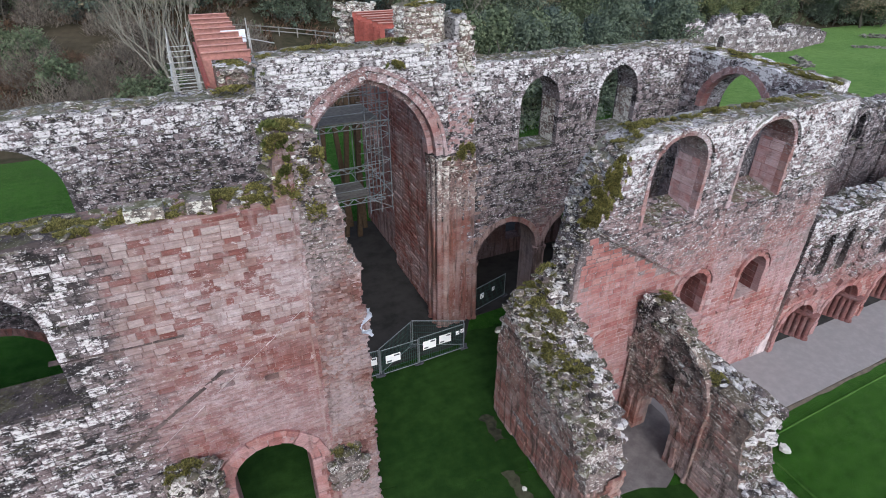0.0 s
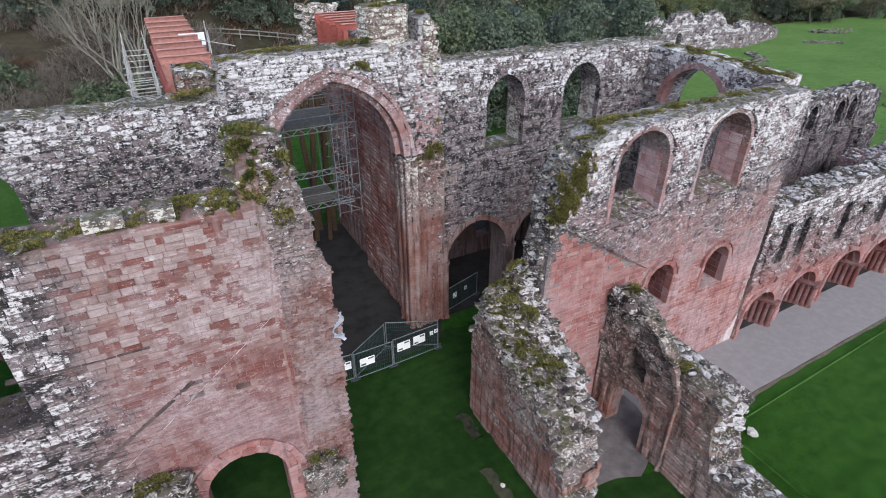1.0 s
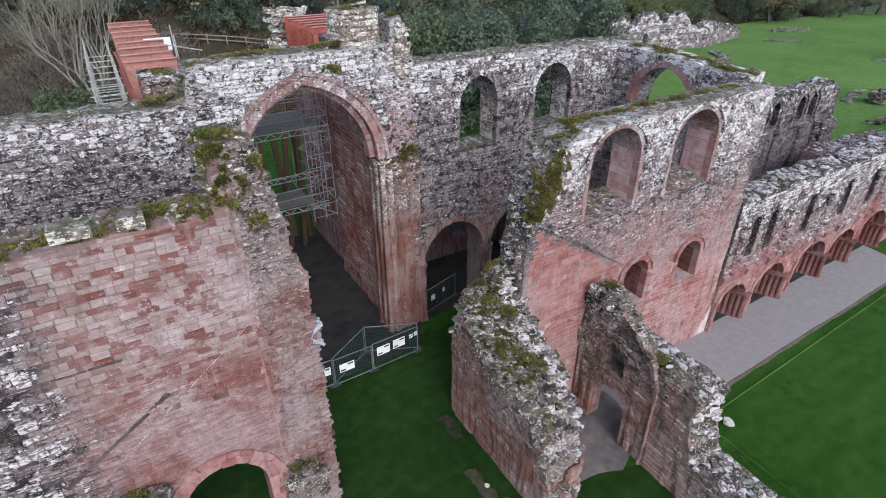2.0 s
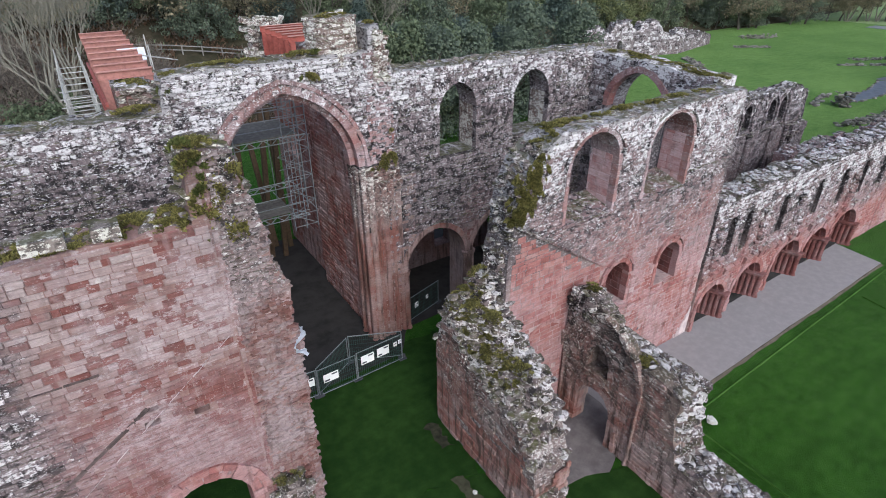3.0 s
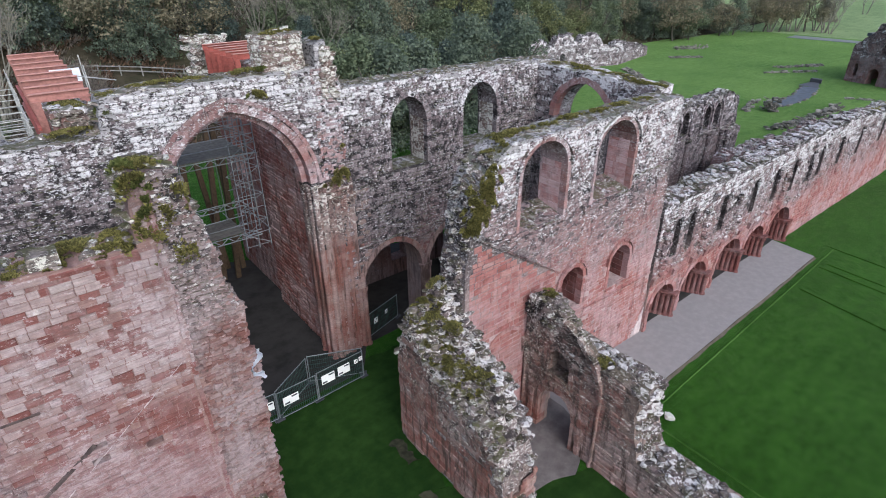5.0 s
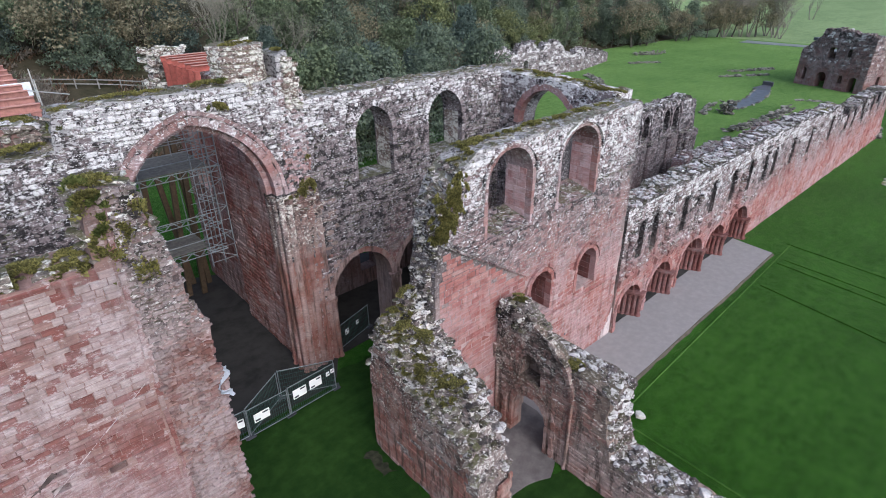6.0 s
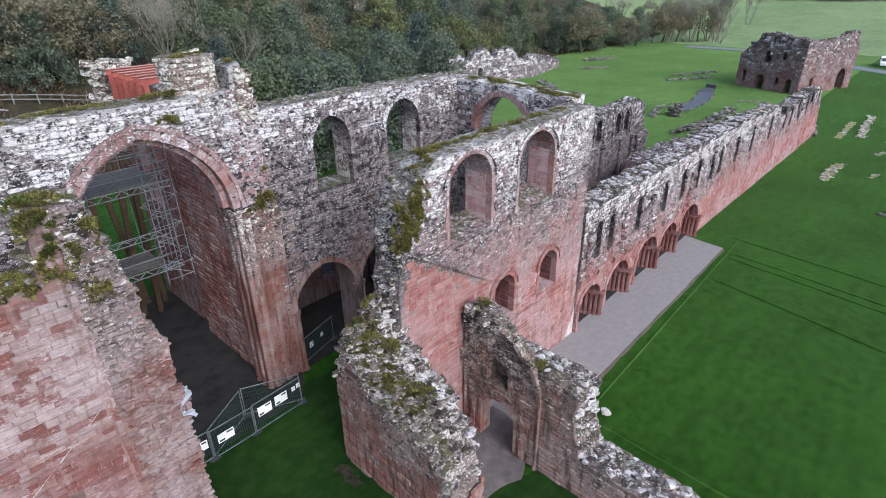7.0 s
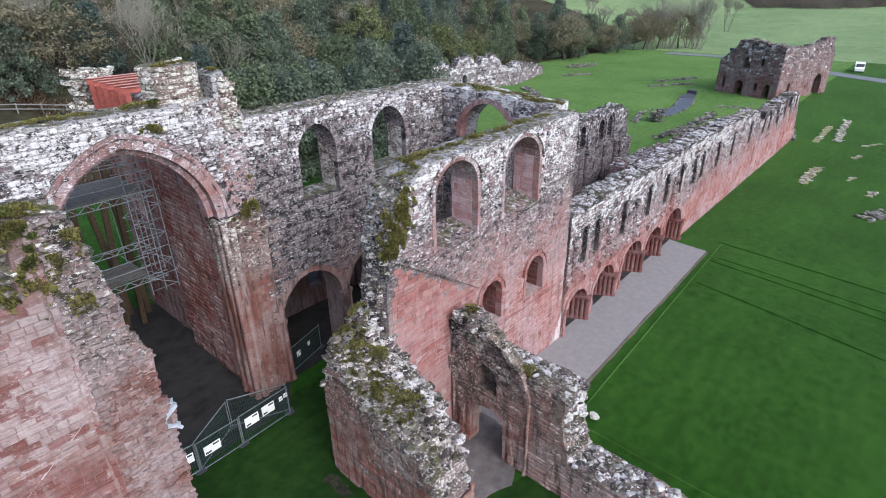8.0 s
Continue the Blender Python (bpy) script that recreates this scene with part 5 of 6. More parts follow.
def scaffold():
    s = thing("scaffold", pose(0, 0, 0), "galvanised tube scaffold with boarded lifts inside the crossing arch", "scaffold")

    def tube(name, a, b, w=0.05):
        h = Heap()
        h.bar(a, b, w, sides=6)
        h.part(name, M_STEEL, s)

    for y in (26.6, 29.4):
        for x in (3.4, 5.4, 7.8, 9.1):
            tube("standard", (x, y, 6.2), (x, y, 14.4), 0.06)
        for z in (7.8, 8.3, 12.0, 12.45, 12.9, 13.4) if y < 27 else (7.9, 12.3, 13.0):
            tube("ledger", (2.5, y, z), (8.0 if z < 10 else 9.1, y, z))
    for z, right in ((11.2, 9.0), (8.85, 8.2), (7.0, 8.7)):
        h = Heap()
        truss(h, 2.5, right, 26.55, z, 0.3)
        h.part("truss", M_STEEL, s)
    for z, count, right in ((11.52, 8, 8.6), (7.33, 5, 7.8)):
        for i in range(count):
            h = Heap()
            h.box((2.5, 26.65 + i * 0.4, z), (right, 27.02 + i * 0.4, z + 0.045))
            h.part("board", M_DECK, s)
        for x in (3.4, 5.4, 7.8, 9.1):
            tube("transom", (x, 26.4, z - 0.05), (x, 30, z - 0.05))
    # braced tower beside the choir wall
    for y in (26.6, 28.0):
        tube("standard", (8.45, y, 6.2), (8.45, y, 14.2), 0.06)
        z, flip = 6.4, 0
        while z < 13.6:
            tube("ledger", (7.8, y, z), (9.1, y, z), 0.04)
            tube("brace", (7.8 if flip else 9.1, y, z), (9.1 if flip else 7.8, y, z + 0.72), 0.04)
            z, flip = z + 0.72, 1 - flip
    tube("standard", (9.62, 29.6, 6.0), (9.62, 29.6, 14.2), 0.1)
    return s


scaffold()


def timber_shore():
    t = thing("timber_shore", pose(0, 0, 0), "brown timber raking shores standing on the grass", "shoring")
    for a, b in (((7.6, 38, 0.0), (8.1, 38, 11)), ((9.2, 37, 0.0), (8.6, 38, 11)), ((8.4, 35.5, 0.0), (9.6, 36.6, 11)), ((10.1, 36.4, 0.0), (10.0, 36.8, 10.5)), ((9.3, 35.2, 0.0), (10.2, 36.2, 10))):
        h = Heap()
        h.bar(a, b, 0.32)
        h.part("raker", M_TIMBER, t)
    h = Heap()
    h.bar((7.4, 37.8, 3.2), (10.2, 36.3, 3.2), 0.25)
    h.part("waling", M_TIMBER, t)


timber_shore()


def steel_frame(x0, x1, y, low, high, label, paint):
    """A red portal straddling a wall: two legs, a cross beam and base flanges."""
    f = thing("steel_portal", pose(0, y, 0), label, "steel frame", "red shoring portals")
    for x in (x0, x1):
        h = Heap()
        h.box((x - 0.13, -0.1, low), (x + 0.13, -0.075, high))
        h.box((x - 0.13, 0.075, low), (x + 0.13, 0.1, high))
        h.box((x - 0.012, -0.075, low), (x + 0.012, 0.075, high))
        h.box((x - 0.16, -0.14, low), (x + 0.16, 0.14, low + 0.02))
        h.part("leg", paint, f)
    h = Heap()
    h.box((x0 - 0.2, -0.12, high), (x1 + 0.2, 0.12, high + 0.025))
    h.box((x0 - 0.2, -0.012, high + 0.025), (x1 + 0.2, 0.012, high + 0.3))
    h.part("beam", paint, f)
    # the top flange is lightened as the side that faces the sky
    h = Heap()
    h.box((x0 - 0.2, -0.12, high + 0.3), (x1 + 0.2, 0.12, high + 0.325))
    h.part("top_flange", M_LIT_FLANGE, f, "upper flange in paler pink for the light on its top")
    return f


for i in range(8):
    f = steel_frame(0.95, 2.6, 26.6 + i * 1.35, 13.2, 15.15 + 0.06 * i, "faded red steel portal clasping the presbytery wall", M_FADED)
for i in range(6):
    steel_frame(10.35, 12.75, 30.6 + i * 1.0, 13.4, 15.3, "red oxide steel portal clasping the presbytery wall", M_REDSTEEL)
# long red walings tie the portals together against the wall
for x, y0, y1 in ((0.75, 26, 37), (12.9, 30, 36.6)):
    for z in (13.3, 14.2):
        h = Heap()
        h.box((x - 0.06, y0, z), (x + 0.06, y1, z + 0.1))
        tagged(h.part("steel_waling", M_REDSTEEL), "long red steel waling bolted along the portals", "steel beam", "red shoring walings")


def side_scaffold():
    s = thing("scaffold", pose(0, 0, 0), "tube scaffold against the presbytery wall", "scaffold")
    for y in np.linspace(25.2, 36.5, 8):
        for x in (-0.6, 0.45):
            h = Heap()
            h.bar((x, y, 0), (x, y, 15.2 if y > 27 else 14.6), 0.055, sides=6)
            h.part("standard", M_TUBE, s)
        for z in (11.5, 12.4, 13.3, 14.2):
            h = Heap()
            h.bar((-0.8, y, z), (0.6, y, z), 0.05, sides=6)
            h.part("transom", M_TUBE, s)
    for z in (11.5, 12.4, 13.3, 14.2, 14.8):
        for x in (-0.6, 0.45):
            h = Heap()
            h.bar((x, 25, z), (x, 36.7, z), 0.05, sides=6)
            h.part("ledger", M_TUBE, s)
    for z in (11.55,):
        for k in range(4):
            h = Heap()
            h.box((-0.55 + 0.25 * k, 25.2, z), (-0.33 + 0.25 * k, 36.4, z + 0.04))
            h.part("board", M_DECK, s)
    for a, b in (((2.9, 27, 15.0), (2.9, 27, 16.3)), ((3.1, 29.5, 15.0), (3.1, 29.5, 16.4)), ((2.9, 27, 15.6), (3.1, 29.5, 15.6)), ((2.7, 30, 15.5), (4.0, 27.5, 15.5)), ((2.9, 27, 15.0), (3.6, 26, 14.2))):
        h = Heap()
        h.bar(a, b, 0.05, sides=6)
        h.part("brace", M_TUBE, s)
    h = Heap()
    h.box((2.0, 31.5, 15.0), (3.2, 31.55, 15.6))
    h.part("sheet", M_TARP, s)


side_scaffold()


M_FOOT2 = plain("weathered_rail", (0.17, 0.165, 0.15), 0.9)


def rail_fence():
    """A post and rail fence on the hillside behind the crossing."""
    f = thing("rail_fence", pose(0, 0, 0), "weathered post and rail fence on the hillside", "fence")
    pts = [(6 + 2.4 * i, 87.2 - 0.83 * i) for i in range(9)]
    for (x0, y0), (x1, y1) in zip(pts, pts[1:]):
        h = Heap()
        h.bar((x0, y0, height(x0, y0) - 0.1), (x0, y0, height(x0, y0) + 1.3), 0.14)
        h.part("post", M_FOOT2, f)
        for z in (0.6, 1.15):
            h = Heap()
            h.bar((x0, y0, height(x0, y0) + z), (x1, y1, height(x1, y1) + z), 0.13)
            h.part("rail", M_FOOT2, f)


rail_fence()


def tarpaulin():
    q = random.Random(77)
    bm = bmesh.new()
    g = {}
    for i in range(7):
        for j in range(9):
            g[i, j] = bm.verts.new((3.46 + 0.2 * math.sin(i * 0.55 + j * 0.9) + q.uniform(-0.05, 0.05), 13.2 + i * 0.1 + q.uniform(-0.03, 0.03), 9.95 - j * 0.13 - 0.05 * i + q.uniform(-0.04, 0.04)))
    for i in range(6):
        for j in range(8):
            bm.faces.new((g[i, j], g[i + 1, j], g[i + 1, j + 1], g[i, j + 1]))
    bmesh.ops.solidify(bm, geom=bm.faces[:], thickness=0.02)
    tagged(part("plastic_sheet", bm, M_TARP), "crumpled white sheet caught on the broken wall end", "sheet")


tarpaulin()


def loose_stone(x, y, size, seed, label="pale stone block lying on the grass"):
    h, q = Heap(), random.Random(seed)
    for _ in range(3):
        h.rock((q.uniform(-0.1, 0.1) * size, q.uniform(-0.1, 0.1) * size, size * 0.25), size * q.uniform(0.7, 1), q, 0.9)
    tagged(h.part("stone_block", M_SIGN2, m=pose(x, y, 0)), label, "stone", "loose stones on the lawn")


loose_stone(20.75, 8.45, 0.46, 1)
loose_stone(20.1, 9.1, 0.4, 2)
for i, (x, y) in enumerate(((9.4, 10.6), (9.1, 11.6), (8.6, 9.8))):
    loose_stone(x, y, 0.2, 10 + i, "small fallen stone beside the broken pier")


M_FOOT = plain("weathered_footing_stone", (0.16, 0.15, 0.13), 0.95, vary=0.5, scale=1.5, per=0.6)


def footing(points, width, high, seed, label, material=None, dense=1.0):
    """Low excavated foundations: a line of stones bedded in the grass."""
    h, q = Heap(), random.Random(seed)
    for (x0, y0), (x1, y1) in zip(points, points[1:]):
        d = math.hypot(x1 - x0, y1 - y0)
        for i in range(int(d * width * 9 * dense) + 3):
            k, s = q.random(), q.uniform(-0.5, 0.5) * width
            x, y = x0 + (x1 - x0) * k - (y1 - y0) / d * s, y0 + (y1 - y0) * k + (x1 - x0) / d * s
            h.rock((x, y, height(x, y) + q.uniform(-0.05, high * 0.6)), q.uniform(0.25, 0.6), q, 0.7)
    tagged(h.part("stone_footing", material or M_FOOT), label, "foundation", "excavated footings")


M_FOOTPALE = plain("pale_footing_stone", (0.30, 0.285, 0.24), 0.95, vary=0.4, scale=1.5, per=0.6)
M_STRAW = plain("worn_straw_turf", (0.20, 0.19, 0.085), 0.95, vary=0.45, scale=1.2, per=0.0)


def worn_strip(a, b, width, stones, seed, label):
    """A flush footing in the lawn: worn straw-coloured turf with small stones level with the grass."""
    q, n = random.Random(seed), 14
    t = thing("lawn_footing", pose(*a, 0), label, "foundation", "flush footings in the lawn")
    d = Vector((b[0] - a[0], b[1] - a[1], 0))
    s = Vector((-d.y, d.x, 0)).normalized() * width / 2
    rim = [d * (i / n) + s * q.uniform(0.5, 1.1) for i in range(n + 1)] + [d * (i / n) - s * q.uniform(0.5, 1.1) for i in range(n, -1, -1)]
    bm = bmesh.new()
    for i in range(n):
        quad = [rim[i], rim[i + 1], rim[2 * n - i], rim[2 * n + 1 - i]]
        bm.faces.new([bm.verts.new((p.x, p.y, height(p.x + a[0], p.y + a[1]) + 0.05)) for p in quad][::-1])
    bmesh.ops.remove_doubles(bm, verts=bm.verts[:], dist=0.001)
    part("worn_turf", bm, M_STRAW, t)
    h = Heap()
    for i in range(stones):
        p = d * q.random() + s * q.uniform(-0.9, 0.9)
        h.rock((p.x, p.y, height(p.x + a[0], p.y + a[1]) + 0.07), q.uniform(0.18, 0.5), q, 0.4)
    if stones:
        h.part("footing_rubble", M_FOOTPALE, t, kind="stuff")


worn_strip((67.6, 8.1), (75.2, 8.0), 1.2, 40, 1, "flush footing strip of pale stones and straw turf in the lawn")
worn_strip((89.8, 8.3), (105, 9.1), 1.1, 110, 2, "flush footing strip of pale stones and straw turf in the lawn")
worn_strip((87.6, 10.5), (99.4, 10.5), 1.0, 14, 3, "worn straw strip across the mown lawn")
worn_strip((89, 5.1), (92, 3.6), 0.7, 6, 4, "small worn patch with a few stones in the lawn")
worn_strip((81.6, 5.4), (83.4, 4.8), 0.6, 8, 5, "small worn patch with a few stones in the lawn")
worn_strip((67.2, 2.3), (69.2, 1.8), 0.7, 12, 6, "small worn patch with a few stones in the lawn")
worn_strip((71.5, 4.6), (73.4, 4.1), 0.5, 4, 7, "small worn patch with a few stones in the lawn")
footing([(60, 1.8), (63, 0.2)], 1.4, 0.5, 5, "heap of grey stones on the lawn")
footing([(124, 47), (134, 42)], 1.2, 0.6, 6, "low ruined wall in the meadow")
footing([(117, 46), (126, 40)], 1.0, 0.5, 7, "low ruined wall in the meadow")
footing([(120, 68), (126, 64)], 1.6, 0.5, 8, "low ruined wall in the meadow")
footing([(132, 74), (140, 70)], 1.4, 1.4, 9, "stump of grey walling by the trees")
footing([(100, 20), (106, 24), (104, 28)], 1.0, 0.3, 10, "low ruined wall beside the range")
footing([(76, 27.6), (82, 26.8), (90, 26.3), (97, 26.6)], 1.3, 1.1, 11, "broken inner walls of the range")
footing([(84, 34.5), (92, 36.5)], 0.9, 0.5, 12, "broken inner walls of the range")
footing([(52, 28), (60, 33)], 1.0, 0.6, 13, "broken inner walls of the range")
footing([(84, 62), (96, 60), (100, 66)], 1.6, 0.7, 14, "rubble at the foot of the far ruin")
footing([(86, 13.4), (92, 14.6)], 1.5, 0.8, 15, "tumbled end of the range wall")


def lawn_mark(a, b, width, material, label):
    a, b = Vector((*a, 0)), Vector((*b, 0))
    n = (b - a).cross((0, 0, 1)).normalized() * width / 2
    bm, q = bmesh.new(), random.Random(int(a.x * 10))
    steps = max(2, int((b - a).length / 0.8))
    rows = []
    for i in range(steps + 1):
        p = a.lerp(b, i / steps)
        w = q.uniform(0.6, 1.2)
        rows.append([bm.verts.new((p.x + s * n.x * w, p.y + s * n.y * w, height(p.x, p.y) + (0.05 if s == 0 else -0.02))) for s in (-1, 0, 1)])
    for u, v in zip(rows, rows[1:]):
        for k in (0, 1):
            bm.faces.new((u[k], v[k], v[k + 1], u[k + 1]))
    tagged(part("turf_edge", bm, material), label, "lawn edge", "lawn edging lines", "structure")


M_EDGE = lawn("pale_turf", (0.038, 0.092, 0.016), (0.075, 0.15, 0.032))
M_WORN = plain("worn_soil_edge", (0.09, 0.075, 0.055), 0.95, vary=0.4, scale=2.0)
M_RUT = lawn("dark_turf", (0.010, 0.034, 0.0036), (0.027, 0.076, 0.0092), 1.0, 0.15)
for a, b, w, m in (((17.3, 9.93), (43.8, 10.4), 0.4, M_WORN), ((19.9, 9.15), (46.5, 10.0), 0.14, M_EDGE), ((19.85, 8.9), (19.5, -4.0), 0.16, M_EDGE), ((46.5, 10.3), (44.5, -6), 0.2, M_RUT), ((42.5, 9.6), (40, -8), 0.16, M_RUT), ((43.4, 9.4), (41.2, -8), 0.14, M_RUT), ((38.3, 9.3), (34.5, -8), 0.16, M_RUT), ((18.4, 9.0), (18.2, -4), 0.2, M_EDGE)):
    lawn_mark(a, b, w, m, "worn edge line in the mown turf")


M_SLATE = plain("dark_lead", (0.075, 0.085, 0.10), 0.6, vary=0.3, scale=1.0)


# ---- far ruins ----
def far_wall(name, a, b, thick, tops, holes, label, seed, cover=True, material=None, rag=0.25):
    material = material or M_FAR
    a, b = Vector(a), Vector(b)
    length = (b - a).length
    turn = math.degrees(math.atan2(b.y - a.y, b.x - a.x))
    q = random.Random(seed)
    w, out, line = wall(name, a.x, a.y, turn, label, material, thick, 0, length, [(x * length, z) for x, z in tops], holes, q, rag)
    if cover:
        facing(w, material, out, holes, (0, 0), q, course=(0.35, 0.6), length=(0.4, 1.1), singles=0, proud=0.08, skip=0.05)
    coping(w, material, line, thick, q, 0.42, rise=0.12)
    return w


INF = "two-storey ruined sandstone building with dark openings"
far_wall("wall_infirmary_west", (120.4, 33.7), (116, 21.9), 1.4, [(0, 5.5), (0.1, 7.2), (0.2, 8.2), (0.3, 9.7), (0.55, 9.8), (0.8, 9.4), (1, 9.2)],
    [arch(0.9, 1.9, 1.0, 2.6, 0.5), arch(4.0, 5.8, -0.1, 1.8, 0.9), arch(5.0, 6.4, 5.0, 6.4, 0.6), arch(8.0, 8.7, 1.2, 2.2, 0.35), arch(9.9, 11.4, -0.1, 1.8, 0.75), arch(8.4, 9.1, 5.6, 6.6, 0.3)], INF, 41)
far_wall("wall_infirmary_south", (116, 21.9), (131, 16.6), 1.4, [(0, 9.2), (0.3, 8.9), (0.45, 8.8), (0.6, 9.2), (0.75, 9.8), (0.92, 10.0), (1, 7)],
    [arch(3.0, 3.8, 1.2, 2.4, 0.4), arch(11.2, 13.8, -0.1, 2.2, 1.6)], INF, 42)
far_wall("wall_infirmary_east", (131, 16.6), (135, 29), 1.2, [(0, 7), (0.3, 6), (1, 4.5)], [], INF, 43, False)
far_wall("wall_infirmary_north", (135, 29), (120.4, 33.7), 1.2, [(0, 4.5), (1, 5)], [], INF, 44, False)
far_wall("wall_reredorter", (82, 76.5), (104, 70.5), 2.2, [(0, 3.0), (0.05, 5.2), (0.18, 5.6), (0.2, 4.4), (0.26, 4.2), (0.3, 6.0), (0.45, 6.6), (0.5, 5.0), (0.55, 4.6), (0.6, 6.1), (0.75, 6.2), (0.8, 4.0), (0.9, 3.6), (1, 4.8)], [arch(8.0, 9.2, 0.2, 2.6, 0.6)], "jagged grey ruin before the trees", 45, material=M_GREY, rag=0.5)
far_wall("wall_reredorter_return", (104, 70.5), (120, 74), 1.6, [(0, 4.2), (0.3, 3.6), (0.6, 3.0), (1, 2.0)], [], "jagged grey ruin before the trees", 46, material=M_GREY, rag=0.5)
footing([(86.2, 32.8), (87.8, 31.6)], 1.8, 3.4, 47, "grey stump of walling in the grass", dense=3.5)


# flat dark top of the ruin, added to keep light from its openings
roof = Heap()
roof.add([(x, y, z) for z in (7.6, 8.1) for x, y in ((121.2, 32.6), (117.4, 22.6), (129.5, 18.4), (133.6, 28.8))], BOX)
tagged(roof.part("vaulted_floor", M_SLATE), "dark flat top slab inside the far ruin, added to darken its openings", "vault", kind="structure")


def drain(points, wide, seed):
    """An open stone drain: a dark wet bed between rough kerb stones."""
    q, bm = random.Random(seed), bmesh.new()
    rows = []
    for i, (x, y) in enumerate(points):
        x0, y0 = points[max(0, i - 1)]
        x1, y1 = points[min(len(points) - 1, i + 1)]
        d = Vector((y0 - y1, x1 - x0, 0)).normalized() * wide / 2
        rows.append([bm.verts.new((x + s * d.x, y + s * d.y, height(x, y) + 0.09)) for s in (-1, 0, 1)])
    for u, v in zip(rows, rows[1:]):
        for k in (0, 1):
            bm.faces.new((u[k], v[k], v[k + 1], u[k + 1]))
    bmesh.ops.recalc_face_normals(bm, faces=bm.faces[:])
    tagged(part("open_drain", bm, M_SLATE), "dark wet bed of an open stone drain in the grass", "drain", kind="structure")
    kerb = Heap()
    for (x0, y0), (x1, y1) in zip(points, points[1:]):
        d = Vector((y0 - y1, x1 - x0, 0)).normalized() * wide / 2
        for i in range(int(math.hypot(x1 - x0, y1 - y0) * 2)):
            k, s = q.random(), q.choice((-1, 1)) * q.uniform(0.95, 1.12)
            kerb.rock((x0 + (x1 - x0) * k + s * d.x, y0 + (y1 - y0) * k + s * d.y, 0.08), q.uniform(0.25, 0.55), q, 0.7)
    tagged(kerb.part("drain_kerb", M_FOOT), "rough grey kerb stones lining the drain", "kerb", kind="structure")


drain([(90.6, 33.4), (95, 32.9), (100, 33.0), (105, 34.0), (109, 35.0)], 2.6, 1)
# flat black sheet and block paint the darkness of the drain's mouth
hollow = Heap()
hollow.add([(x, y, 0.13) for x, y in ((108.6, 33.6), (113.6, 35.2), (113.8, 36.6), (109.2, 37.0))], [(0, 1, 2, 3)])
hollow.add([(x, y, z) for z in (0.0, 0.7) for x, y in ((113.6, 35.0), (114.6, 35.2), (114.8, 36.9), (113.9, 36.9))], BOX)
tagged(hollow.part("drain_mouth", M_PRINT), "flat black patch and block standing for the drain's dark mouth", "drain", kind="structure")


def van():
    v = thing("van", pose(165.5, 15.3, 0.05, 0, 0, 188), "small white van parked beside the lane", "van")
    prof = [(-2.3, 0.35), (2.3, 0.35), (2.35, 0.95), (1.75, 1.15), (1.15, 1.95), (-2.2, 2.0), (-2.3, 1.2)]
    bm = bmesh.new()
    vs = [[bm.verts.new((x, y, z)) for x, z in prof] for y in (-0.9, 0.9)]
    for i in range(len(prof)):
        j = (i + 1) % len(prof)
        bm.faces.new((vs[0][i], vs[0][j], vs[1][j], vs[1][i]))
    bm.faces.new(vs[0][::-1])
    bm.faces.new(vs[1])
    bmesh.ops.recalc_face_normals(bm, faces=bm.faces[:])
    part("body", bm, M_SIGN, v)
    h = Heap()
    h.add([(1.7, -0.8, 1.2), (1.7, 0.8, 1.2), (1.2, 0.75, 1.85), (1.2, -0.75, 1.85)], [(0, 1, 2, 3)])
    h.v = [(x + 0.03, y, z + 0.02) for x, y, z in h.v]
    h.part("windscreen", M_PRINT, v)
    for y in (-0.91, 0.91):
        h = Heap()
        h.box((0.2, y - 0.01, 1.2), (1.25, y + 0.01, 1.75))
        h.part("side_window", M_PRINT, v)
        for x in (-1.5, 1.5):
            bm = bmesh.new()
            bmesh.ops.create_cone(bm, cap_ends=True, segments=14, radius1=0.35, radius2=0.35, depth=0.22, matrix=Matrix.Translation((x, y * 0.93, 0.35)) @ Matrix.Rotation(math.pi / 2, 4, "X"))
            part("wheel", bm, M_PRINT, v)


van()

# ---- trees and woods ----
def limb(heap, p, d, length, radius, depth, rng, spread, tips, up=0.25):
    """A tapering limb that forks; its ends are gathered in tips."""
    steps = 3
    pts = [Vector(p)]
    for _ in range(steps):
        d = (d + Vector((rng.uniform(-1, 1), rng.uniform(-1, 1), rng.uniform(-0.5, 1))) * 0.16 + Vector((0, 0, up * 0.1))).normalized()
        pts.append(pts[-1] + d * length / steps)
    n = 5 if radius > 0.06 else 3
    rings = []
    for i, q in enumerate(pts):
        r = radius * (1 - 0.45 * i / steps)
        a = d.cross((1, 0.2, 0.1)).normalized()
        b = a.cross(d)
        rings.append([q + (a * math.cos(math.tau * k / n) + b * math.sin(math.tau * k / n)) * r for k in range(n)])
    heap.add([v for ring in rings for v in ring], [(i * n + k, i * n + (k + 1) % n, (i + 1) * n + (k + 1) % n, (i + 1) * n + k) for i in range(steps) for k in range(n)])
    tips.append((pts[-1], d, length))
    if depth <= 0:
        return
    for i in range(rng.choice((2, 3, 3))):
        nd = (d + Vector((rng.uniform(-1, 1), rng.uniform(-1, 1), rng.uniform(-0.3, 0.8))) * spread).normalized()
        limb(heap, pts[-1 - (i == 2)], nd, length * rng.uniform(0.6, 0.85), radius * 0.55, depth - 1, rng, spread, tips, up)


